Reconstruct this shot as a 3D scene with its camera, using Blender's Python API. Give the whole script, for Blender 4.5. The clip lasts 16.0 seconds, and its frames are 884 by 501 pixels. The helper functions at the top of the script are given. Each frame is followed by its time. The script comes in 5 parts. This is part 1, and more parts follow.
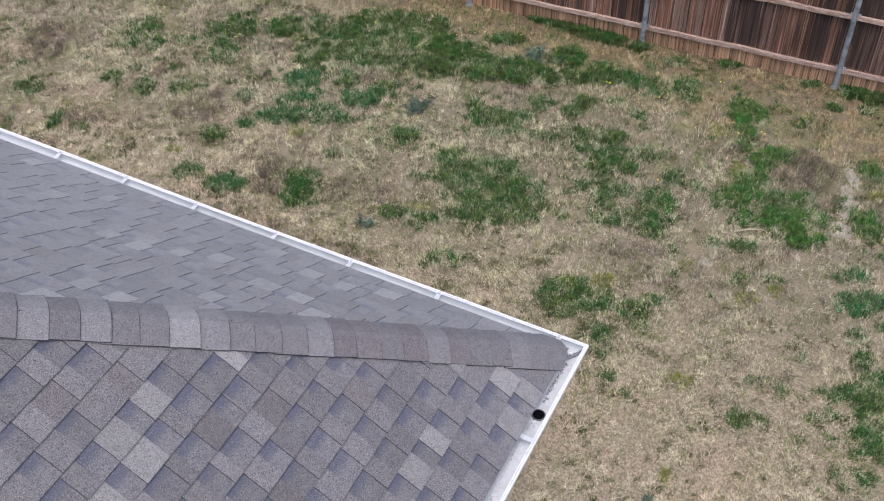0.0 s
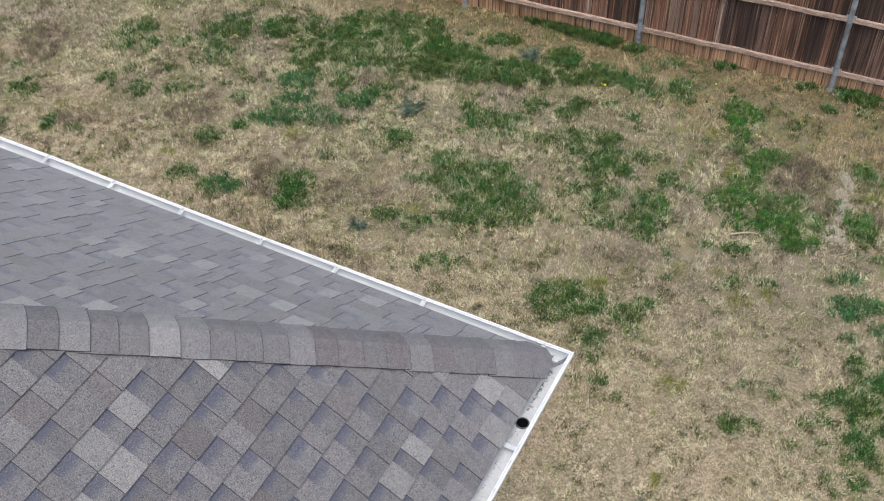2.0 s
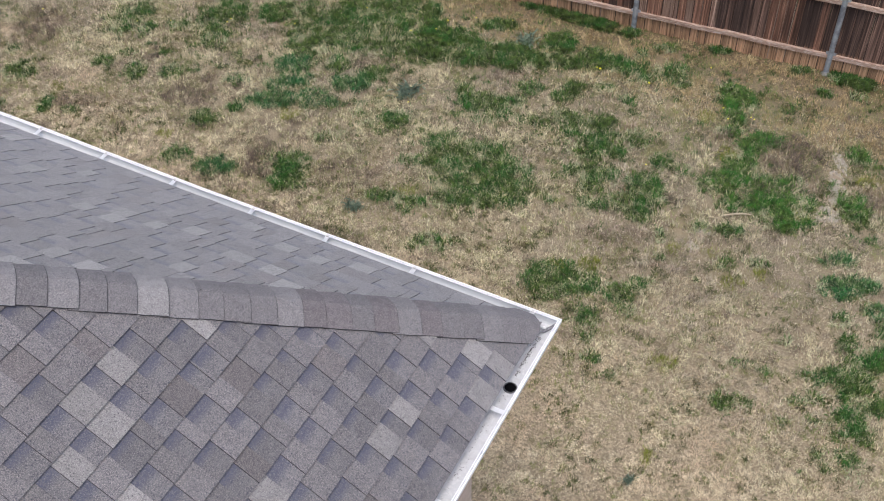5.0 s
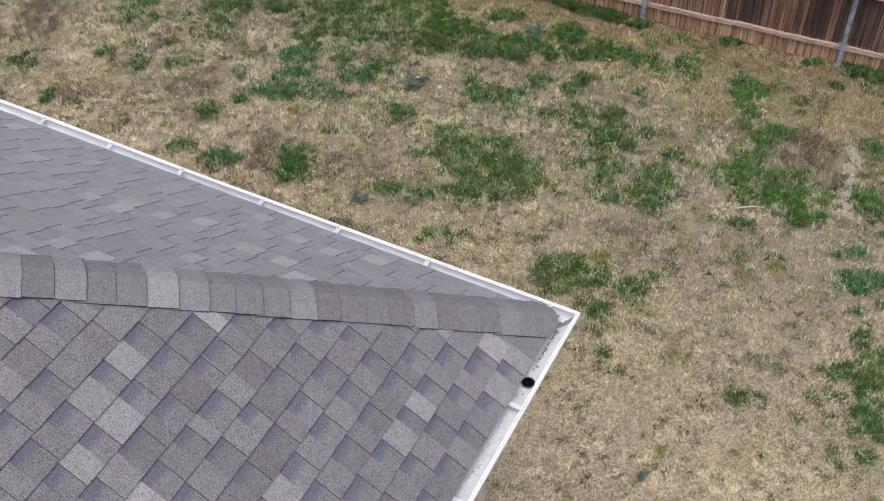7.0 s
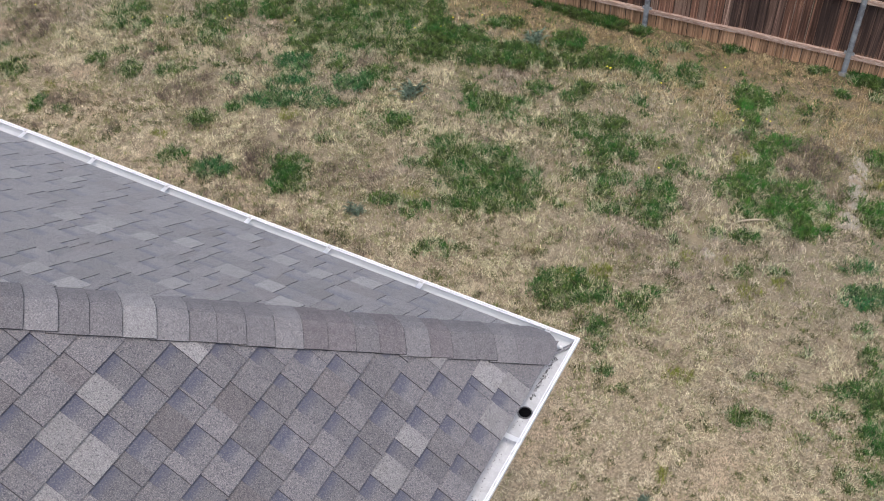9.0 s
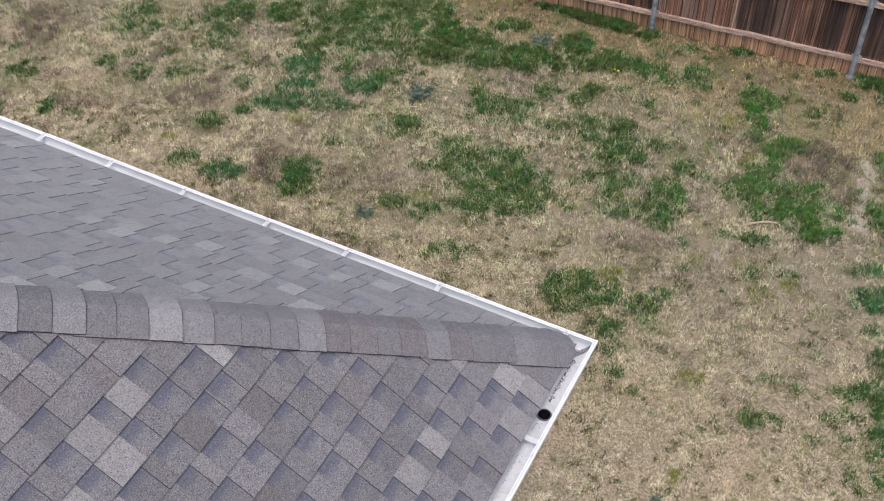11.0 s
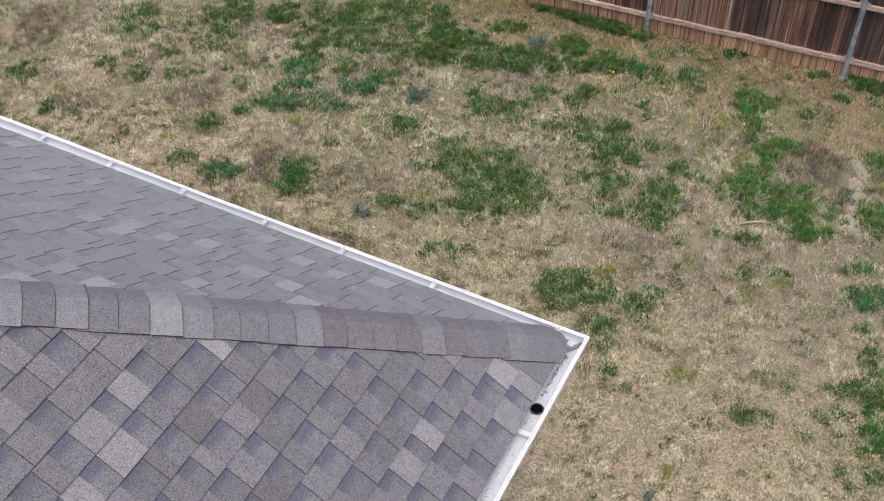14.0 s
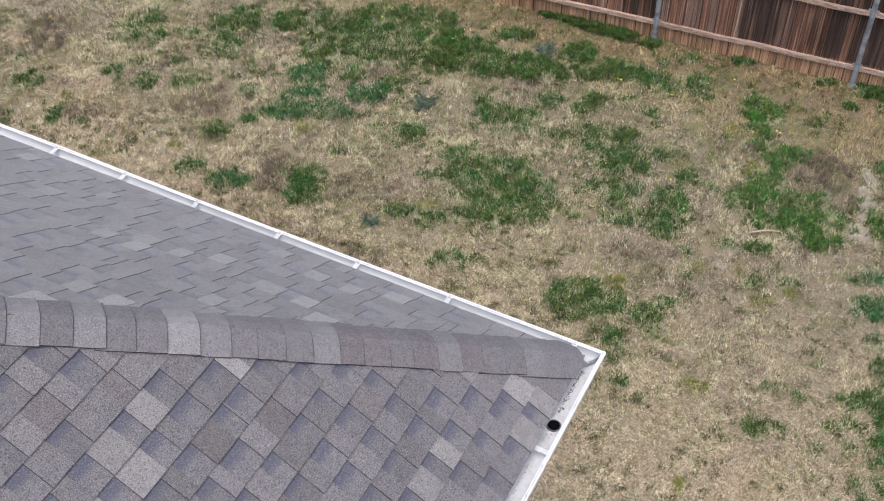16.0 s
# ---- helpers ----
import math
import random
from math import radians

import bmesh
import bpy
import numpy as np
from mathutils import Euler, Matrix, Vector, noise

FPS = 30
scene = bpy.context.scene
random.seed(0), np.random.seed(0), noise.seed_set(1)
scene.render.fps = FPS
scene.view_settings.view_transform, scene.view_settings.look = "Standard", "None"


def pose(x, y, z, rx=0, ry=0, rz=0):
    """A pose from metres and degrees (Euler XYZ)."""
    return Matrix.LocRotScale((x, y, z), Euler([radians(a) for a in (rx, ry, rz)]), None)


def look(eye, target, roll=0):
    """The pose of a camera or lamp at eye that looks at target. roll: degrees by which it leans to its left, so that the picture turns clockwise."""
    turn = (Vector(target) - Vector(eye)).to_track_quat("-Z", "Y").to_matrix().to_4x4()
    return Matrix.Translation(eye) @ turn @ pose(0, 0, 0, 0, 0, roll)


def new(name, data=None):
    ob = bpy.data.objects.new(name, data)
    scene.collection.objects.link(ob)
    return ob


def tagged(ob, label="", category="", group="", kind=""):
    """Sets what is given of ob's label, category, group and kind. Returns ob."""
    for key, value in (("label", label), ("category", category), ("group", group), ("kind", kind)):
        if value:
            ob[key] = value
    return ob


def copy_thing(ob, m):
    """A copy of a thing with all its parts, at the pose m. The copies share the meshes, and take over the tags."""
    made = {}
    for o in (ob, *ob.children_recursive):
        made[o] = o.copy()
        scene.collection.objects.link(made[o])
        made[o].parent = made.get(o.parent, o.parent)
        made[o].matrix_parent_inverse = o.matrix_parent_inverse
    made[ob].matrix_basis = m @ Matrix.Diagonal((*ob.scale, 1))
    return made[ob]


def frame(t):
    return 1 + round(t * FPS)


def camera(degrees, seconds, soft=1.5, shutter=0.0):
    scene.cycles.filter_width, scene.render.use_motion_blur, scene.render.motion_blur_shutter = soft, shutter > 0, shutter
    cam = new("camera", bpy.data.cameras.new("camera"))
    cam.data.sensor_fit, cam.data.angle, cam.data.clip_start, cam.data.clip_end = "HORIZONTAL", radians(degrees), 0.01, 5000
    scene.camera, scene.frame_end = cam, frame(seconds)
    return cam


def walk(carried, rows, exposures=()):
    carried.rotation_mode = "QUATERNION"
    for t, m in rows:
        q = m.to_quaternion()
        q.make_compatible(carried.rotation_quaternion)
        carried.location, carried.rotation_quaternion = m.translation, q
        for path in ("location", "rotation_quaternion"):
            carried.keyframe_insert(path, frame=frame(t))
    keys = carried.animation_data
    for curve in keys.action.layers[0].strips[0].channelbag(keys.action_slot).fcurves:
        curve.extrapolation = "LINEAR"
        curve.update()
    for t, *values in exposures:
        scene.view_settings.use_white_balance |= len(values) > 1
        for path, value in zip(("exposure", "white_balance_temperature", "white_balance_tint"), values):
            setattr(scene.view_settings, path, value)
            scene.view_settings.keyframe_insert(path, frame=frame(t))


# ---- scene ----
cam = camera(43.382, 16.0, soft=1.05)
# seconds, eye (x, y, z), yaw, pitch, roll: a small drone that hovers beside the roof
PATH = [
    (0.0, 1.1287, -3.7725, 7.4407, 28.047, -44.892, -1.243),
    (0.5, 1.1491, -3.7886, 7.4417, 28.095, -44.948, -1.237),
    (1.0, 1.1680, -3.7726, 7.4260, 28.184, -44.991, -1.275),
    (1.5, 1.1915, -3.7100, 7.4464, 28.252, -45.040, -1.278),
    (2.0, 1.1927, -3.6827, 7.4615, 28.274, -45.023, -1.284),
    (2.5, 1.1919, -3.6758, 7.4670, 28.304, -45.044, -1.282),
    (3.0, 1.2170, -3.6485, 7.4466, 28.355, -45.048, -1.298),
    (3.5, 1.2769, -3.6628, 7.3846, 28.342, -45.064, -1.286),
    (4.0, 1.3071, -3.7108, 7.3649, 28.337, -45.108, -1.278),
    (4.5, 1.3078, -3.7554, 7.3643, 28.349, -45.144, -1.262),
    (4.7, 1.3150, -3.7800, 7.3690, 28.354, -45.130, -1.256),
    (6.8, 1.2300, -3.7650, 7.2690, 28.370, -45.352, -1.190),
    (7.0, 1.1985, -3.7379, 7.2499, 28.351, -45.378, -1.203),
    (7.5, 1.1194, -3.6311, 7.2713, 28.380, -45.360, -1.200),
    (8.0, 1.0941, -3.5457, 7.1745, 28.388, -45.336, -1.166),
    (8.5, 1.1047, -3.4875, 7.1351, 28.338, -45.330, -1.101),
    (8.7, 1.1120, -3.4930, 7.1380, 28.356, -45.300, -1.088),
    (10.8, 1.0480, -3.5590, 7.1880, 28.330, -45.222, -1.012),
    (11.0, 1.0332, -3.5685, 7.1829, 28.296, -45.213, -1.006),
    (11.5, 1.0305, -3.6199, 7.2102, 28.297, -45.192, -0.982),
    (12.0, 1.0551, -3.6351, 7.2100, 28.295, -45.197, -0.988),
    (12.5, 1.0796, -3.6403, 7.2153, 28.276, -45.172, -0.966),
    (13.0, 1.1063, -3.6415, 7.2306, 28.263, -45.156, -0.981),
    (13.5, 1.1064, -3.6281, 7.2493, 28.225, -45.173, -0.945),
    (14.0, 1.0929, -3.6411, 7.2476, 28.176, -45.140, -0.946),
    (14.5, 1.0659, -3.6438, 7.2527, 28.186, -45.120, -0.956),
    (15.0, 1.0092, -3.6611, 7.2707, 28.216, -45.092, -0.982),
    (15.5, 0.9769, -3.6597, 7.2663, 28.262, -45.082, -1.019),
    (16.0, 0.9946, -3.6173, 7.2794, 28.231, -45.049, -0.990),
]
walk(cam, [(t, pose(x, y, z, 0, 0, yaw) @ pose(0, 0, 0, 90 + pitch) @ pose(0, 0, 0, 0, 0, roll)) for t, x, y, z, yaw, pitch, roll in PATH],
     exposures=((0.0, 0.58, 6180, 12), (0.5, 0.58, 6350, 10), (1.0, 0.58, 6350, 8), (1.7, 0.58, 6500, 5), (3.3, 0.58, 6500, 5), (4.5, 0.58, 6500, 10), (13.5, 0.58, 6500, 10), (15.0, 0.64, 6500, 10), (16.0, 0.64, 6500, 10)))

# ---- light: a bright overcast sky ----
SUN_EL, SUN_ROT = 74.0, 160.0
world = bpy.data.worlds.new("overcast_sky")
scene.world = world
world.use_nodes = True
wn = world.node_tree.nodes
sky = wn.new("ShaderNodeTexSky")
sky.sky_type, sky.sun_disc = "NISHITA", False
sky.sun_elevation, sky.sun_rotation = radians(SUN_EL), radians(SUN_ROT)
sky.air_density, sky.dust_density, sky.ozone_density = 1.0, 4.0, 1.0
wn["Background"].inputs["Strength"].default_value = 0.16
world.node_tree.links.new(sky.outputs["Color"], wn["Background"].inputs["Color"])
sun = new("sun", bpy.data.lights.new("sun", "SUN"))
sun.data.energy, sun.data.angle, sun.data.color = 0.85, radians(65), (1.0, 0.96, 0.885)
sd = Vector((math.sin(radians(SUN_ROT)) * math.cos(radians(SUN_EL)), math.cos(radians(SUN_ROT)) * math.cos(radians(SUN_EL)), math.sin(radians(SUN_EL))))
sun.matrix_world = look(sd * 60, (0, 0, 0))


# ---- materials ----
def surface(name, dark, light, size, rough=0.8, grain=None, grain_size=0.003, vary=0.0, by="object", relief=0.0, relief_size=0.01,
            stain=None, stain_size=0.5, stain_share=0.35, stretch=(1, 1, 1), metal=0.0, grain2=None, gloss=0.3, sheen=0.0):
    """A node material: two tones mixed by a broad noise, a fine grain, a stain and a shift of value from piece to piece. Sizes in metres."""
    m = bpy.data.materials.new(name)
    m.use_nodes = True
    nt, b = m.node_tree, m.node_tree.nodes["Principled BSDF"]
    link = nt.links.new
    geo = nt.nodes.new("ShaderNodeNewGeometry")
    mp = nt.nodes.new("ShaderNodeMapping")
    mp.inputs["Scale"].default_value = stretch
    link(geo.outputs["Position"], mp.inputs["Vector"])

    def cloud(metres, detail=4.0, rgh=0.6):
        n = nt.nodes.new("ShaderNodeTexNoise")
        n.inputs["Scale"].default_value, n.inputs["Detail"].default_value, n.inputs["Roughness"].default_value = 1.0 / metres, detail, rgh
        link(mp.outputs["Vector"], n.inputs["Vector"])
        return n.outputs["Fac"]

    def ramp(value, lo, hi):
        r = nt.nodes.new("ShaderNodeMapRange")
        r.inputs["From Min"].default_value, r.inputs["From Max"].default_value = lo, hi
        link(value, r.inputs["Value"])
        return r.outputs["Result"]

    def mix(fac, a, c, kind="MIX"):
        x = nt.nodes.new("ShaderNodeMix")
        x.data_type, x.blend_type = "RGBA", kind
        for sock, v in ((x.inputs[0], fac), (x.inputs[6], a), (x.inputs[7], c)):
            if isinstance(v, bpy.types.NodeSocket):
                link(v, sock)
            else:
                sock.default_value = v if isinstance(v, float) else (*v, 1.0)
        return x.outputs[2]

    col = mix(ramp(cloud(size), 0.3, 0.7), dark, light)
    if grain:
        col = mix(ramp(cloud(grain_size, 2.0), 0.48, 0.66), col, grain)
    if grain2:
        col = mix(ramp(cloud(grain_size * 1.7, 3.0), 0.52, 0.68), col, grain2)
    if stain:
        edge = 0.5 + 0.22 * (0.5 - stain_share) * 2
        col = mix(ramp(cloud(stain_size, 5.0), edge - 0.07, edge + 0.07), col, stain)
    if vary:
        if by == "object":
            rnd = nt.nodes.new("ShaderNodeObjectInfo").outputs["Random"]
        else:
            rnd = geo.outputs["Random Per Island"]
        hsv = nt.nodes.new("ShaderNodeHueSaturation")
        r = nt.nodes.new("ShaderNodeMapRange")
        r.inputs["To Min"].default_value, r.inputs["To Max"].default_value = 1 - vary, 1 + vary
        link(rnd, r.inputs["Value"])
        link(r.outputs["Result"], hsv.inputs["Value"])
        link(col, hsv.inputs["Color"])
        col = hsv.outputs["Color"]
    link(col, b.inputs["Base Color"])
    b.inputs["Roughness"].default_value, b.inputs["Metallic"].default_value = rough, metal
    b.inputs["Specular IOR Level"].default_value = gloss
    b.inputs["Sheen Weight"].default_value, b.inputs["Sheen Roughness"].default_value = sheen, 0.45
    if relief:
        bump = nt.nodes.new("ShaderNodeBump")
        bump.inputs["Strength"].default_value, bump.inputs["Distance"].default_value = 1.0, relief
        link(cloud(relief_size, 3.0), bump.inputs["Height"])
        link(bump.outputs["Normal"], b.inputs["Normal"])
    return m


def two_zone(m, axis, lo, hi, other, wobble=0.15, grain=(1, 1, 1)):
    """Lays another colour over a material where a place's axis passes from lo to hi, with a ragged edge."""
    nt, b = m.node_tree, m.node_tree.nodes["Principled BSDF"]
    old = b.inputs["Base Color"].links[0].from_socket
    geo = nt.nodes.new("ShaderNodeNewGeometry")
    sep = nt.nodes.new("ShaderNodeSeparateXYZ")
    nt.links.new(geo.outputs["Position"], sep.inputs[0])
    n = nt.nodes.new("ShaderNodeTexNoise")
    n.inputs["Scale"].default_value, n.inputs["Detail"].default_value = 3.0, 6.0
    add = nt.nodes.new("ShaderNodeMath")
    add.operation, add.inputs[1].default_value = "MULTIPLY_ADD", wobble * 4
    nt.links.new(n.outputs["Fac"], add.inputs[0])
    nt.links.new(sep.outputs[axis], add.inputs[2])
    r = nt.nodes.new("ShaderNodeMapRange")
    r.inputs["From Min"].default_value, r.inputs["From Max"].default_value = lo + wobble * 2, hi + wobble * 2
    nt.links.new(add.outputs[0], r.inputs["Value"])
    x = nt.nodes.new("ShaderNodeMix")
    x.data_type = "RGBA"
    nt.links.new(r.outputs["Result"], x.inputs[0])
    nt.links.new(old, x.inputs[6])
    fine = nt.nodes.new("ShaderNodeTexNoise")
    fine.inputs["Scale"].default_value, fine.inputs["Detail"].default_value = 45.0, 6.0
    squash = nt.nodes.new("ShaderNodeMapping")
    squash.inputs["Scale"].default_value = grain
    nt.links.new(geo.outputs["Position"], squash.inputs["Vector"])
    nt.links.new(squash.outputs["Vector"], fine.inputs["Vector"])
    tone = nt.nodes.new("ShaderNodeMapRange")
    tone.inputs["From Min"].default_value, tone.inputs["From Max"].default_value = 0.3, 0.7
    tone.inputs["To Min"].default_value, tone.inputs["To Max"].default_value = 0.45, 1.35
    nt.links.new(fine.outputs["Fac"], tone.inputs["Value"])
    hsv = nt.nodes.new("ShaderNodeHueSaturation")
    hsv.inputs["Color"].default_value = (*other, 1)
    nt.links.new(tone.outputs["Result"], hsv.inputs["Value"])
    nt.links.new(hsv.outputs["Color"], x.inputs[7])
    nt.links.new(x.outputs[2], b.inputs["Base Color"])
    return m


def banded(m, colour, by):
    """Darker granules over the upper part of a recessed tab, where the maker blends in a shadow band (UV v runs up the exposure)."""
    nt, b = m.node_tree, m.node_tree.nodes["Principled BSDF"]
    old = b.inputs["Base Color"].links[0].from_socket
    uv = nt.nodes.new("ShaderNodeUVMap")
    sep = nt.nodes.new("ShaderNodeSeparateXYZ")
    nt.links.new(uv.outputs[0], sep.inputs[0])
    n = nt.nodes.new("ShaderNodeTexNoise")
    n.inputs["Scale"].default_value, n.inputs["Detail"].default_value = 90.0, 5.0
    add = nt.nodes.new("ShaderNodeMath")
    add.operation, add.inputs[1].default_value = "MULTIPLY_ADD", 0.35
    nt.links.new(n.outputs["Fac"], add.inputs[0])
    nt.links.new(sep.outputs[1], add.inputs[2])
    rnd = nt.nodes.new("ShaderNodeObjectInfo").outputs["Random"] if by == "object" else nt.nodes.new("ShaderNodeNewGeometry").outputs["Random Per Island"]
    more = nt.nodes.new("ShaderNodeMath")
    more.operation, more.inputs[1].default_value = "MULTIPLY_ADD", 0.22
    nt.links.new(rnd, more.inputs[0])
    nt.links.new(add.outputs[0], more.inputs[2])
    r = nt.nodes.new("ShaderNodeMapRange")
    r.inputs["From Min"].default_value, r.inputs["From Max"].default_value = 0.80, 1.06
    r.inputs["To Max"].default_value = 0.95
    nt.links.new(more.outputs[0], r.inputs["Value"])
    speck, place = nt.nodes.new("ShaderNodeTexNoise"), nt.nodes.new("ShaderNodeNewGeometry")
    speck.inputs["Scale"].default_value, speck.inputs["Detail"].default_value = 170.0, 2.0
    nt.links.new(place.outputs["Position"], speck.inputs["Vector"])
    open_grain = nt.nodes.new("ShaderNodeMapRange")
    open_grain.inputs["From Min"].default_value, open_grain.inputs["From Max"].default_value = 0.62, 0.42
    open_grain.inputs["To Min"].default_value = 0.35
    nt.links.new(speck.outputs["Fac"], open_grain.inputs["Value"])
    share = nt.nodes.new("ShaderNodeMath")
    share.operation = "MULTIPLY"
    nt.links.new(r.outputs["Result"], share.inputs[0])
    nt.links.new(open_grain.outputs["Result"], share.inputs[1])
    x = nt.nodes.new("ShaderNodeMix")
    x.data_type = "RGBA"
    nt.links.new(share.outputs[0], x.inputs[0])
    nt.links.new(old, x.inputs[6])
    x.inputs[7].default_value = (*colour, 1)
    nt.links.new(x.outputs[2], b.inputs["Base Color"])
    return m


def shingle_set(by):
    k = dict(rough=0.7, grain_size=0.0042, vary=0.16, by=by, relief=0.0014, relief_size=0.005, gloss=0.4, sheen=0.42)
    grey = surface("shingle_grey_" + by, (0.100, 0.093, 0.098), (0.148, 0.139, 0.144), 0.045, grain=(0.27, 0.246, 0.237), grain2=(0.048, 0.049, 0.064), **k)
    deep = banded(surface("shingle_recessed_" + by, (0.097, 0.092, 0.099), (0.143, 0.135, 0.142), 0.045, grain=(0.26, 0.238, 0.23), grain2=(0.048, 0.050, 0.066), **k), (0.062, 0.067, 0.102), by)
    pale = surface("shingle_pale_" + by, (0.182, 0.171, 0.171), (0.240, 0.228, 0.226), 0.045, grain=(0.35, 0.33, 0.317), grain2=(0.085, 0.082, 0.088), **k)
    brown = surface("shingle_brown_" + by, (0.086, 0.077, 0.081), (0.126, 0.114, 0.118), 0.045, grain=(0.225, 0.20, 0.19), grain2=(0.046, 0.043, 0.048), **k)
    return [grey, deep, pale, brown]


SHINGLE = shingle_set("object")
SHINGLE_FAR = shingle_set("island")
CAP_LIGHT = (0.150, 0.142, 0.147), (0.200, 0.191, 0.196)
CAP = [surface("hip_cap_grey", (0.118, 0.110, 0.115), (0.158, 0.149, 0.155), 0.035, 0.95, (0.235, 0.222, 0.222), 0.0045, 0.07, "object", 0.0010, 0.005, grain2=(0.090, 0.085, 0.094)),
       surface("hip_cap_pale", (0.185, 0.176, 0.179), (0.235, 0.225, 0.226), 0.035, 0.95, (0.34, 0.325, 0.32), 0.0045, 0.06, "object", 0.0010, 0.005, grain2=(0.14, 0.133, 0.138)),
       surface("hip_cap_brown", (0.112, 0.098, 0.105), (0.152, 0.136, 0.144), 0.035, 0.95, (0.235, 0.216, 0.212), 0.0045, 0.06, "object", 0.0010, 0.005, grain2=(0.090, 0.082, 0.088)),
       surface("hip_cap_light", *CAP_LIGHT, 0.035, 0.95, (0.29, 0.275, 0.275), 0.0045, 0.06, "object", 0.0010, 0.005, grain2=(0.11, 0.105, 0.112))]
ASPHALT = surface("asphalt_cut_edge", (0.018, 0.018, 0.021), (0.050, 0.048, 0.052), 0.01, 0.9)
CUT = surface("asphalt_tab_side", (0.040, 0.039, 0.043), (0.092, 0.088, 0.094), 0.01, 0.9)
FELT = surface("roof_felt", (0.03, 0.03, 0.03), (0.05, 0.05, 0.05), 0.1, 0.9)
GUTTER = surface("gutter_white_enamel", (0.80, 0.80, 0.82), (0.86, 0.86, 0.87), 0.25, 0.35, stain=(0.66, 0.66, 0.67), stain_size=0.05, stain_share=0.2)
# the gutter's inside: enamel greyed for dust and for the shade in the trough
TROUGH = surface("gutter_inside_dust_shade", (0.47, 0.48, 0.505), (0.55, 0.56, 0.58), 0.12, 0.8, stain=(0.45, 0.455, 0.47), stain_size=0.06, stain_share=0.3, grain=(0.58, 0.585, 0.60), grain_size=0.01)
INSIDE = surface("gutter_inside_front_shaded", (0.49, 0.51, 0.535), (0.56, 0.58, 0.60), 0.2, 0.5)
STRAP = surface("hanger_aluminium", (0.78, 0.79, 0.80), (0.86, 0.86, 0.87), 0.03, 0.35)
BLACK = surface("outlet_hole_dark", (0.003, 0.003, 0.004), (0.006, 0.006, 0.007), 0.02, 1.0, gloss=0.0)
CLIP = surface("spring_clip_zinc", (0.50, 0.49, 0.49), (0.70, 0.68, 0.67), 0.006, 0.5)
RIM = surface("outlet_dirty_rim", (0.05, 0.05, 0.055), (0.13, 0.13, 0.14), 0.008, 0.7)
SEAL = surface("grey_sealant", (0.12, 0.12, 0.13), (0.28, 0.28, 0.30), 0.012, 0.5, relief=0.002, relief_size=0.01)
SEAL_PALE = surface("pale_sealant", (0.62, 0.63, 0.65), (0.78, 0.78, 0.8), 0.012, 0.35)
GRIT = surface("granule_grit", (0.04, 0.04, 0.045), (0.12, 0.115, 0.11), 0.004, 0.95)
WALL = surface("wall_beige_brick", (0.46, 0.37, 0.31), (0.56, 0.46, 0.39), 0.05, 0.9, relief=0.003, relief_size=0.01)
TRIM = surface("trim_white", (0.70, 0.70, 0.69), (0.78, 0.78, 0.77), 0.3, 0.5)
STEEL = surface("galvanised_steel", (0.27, 0.29, 0.31), (0.36, 0.385, 0.41), 0.05, 0.5, metal=0.2, stain=(0.18, 0.19, 0.21), stain_size=0.12)
RAIL = surface("weathered_rail", (0.25, 0.152, 0.112), (0.50, 0.352, 0.280), 0.03, 0.9, grain=(0.60, 0.48, 0.41), grain_size=0.01, vary=0.1, relief=0.003, relief_size=0.012, stretch=(0.12, 1, 1))


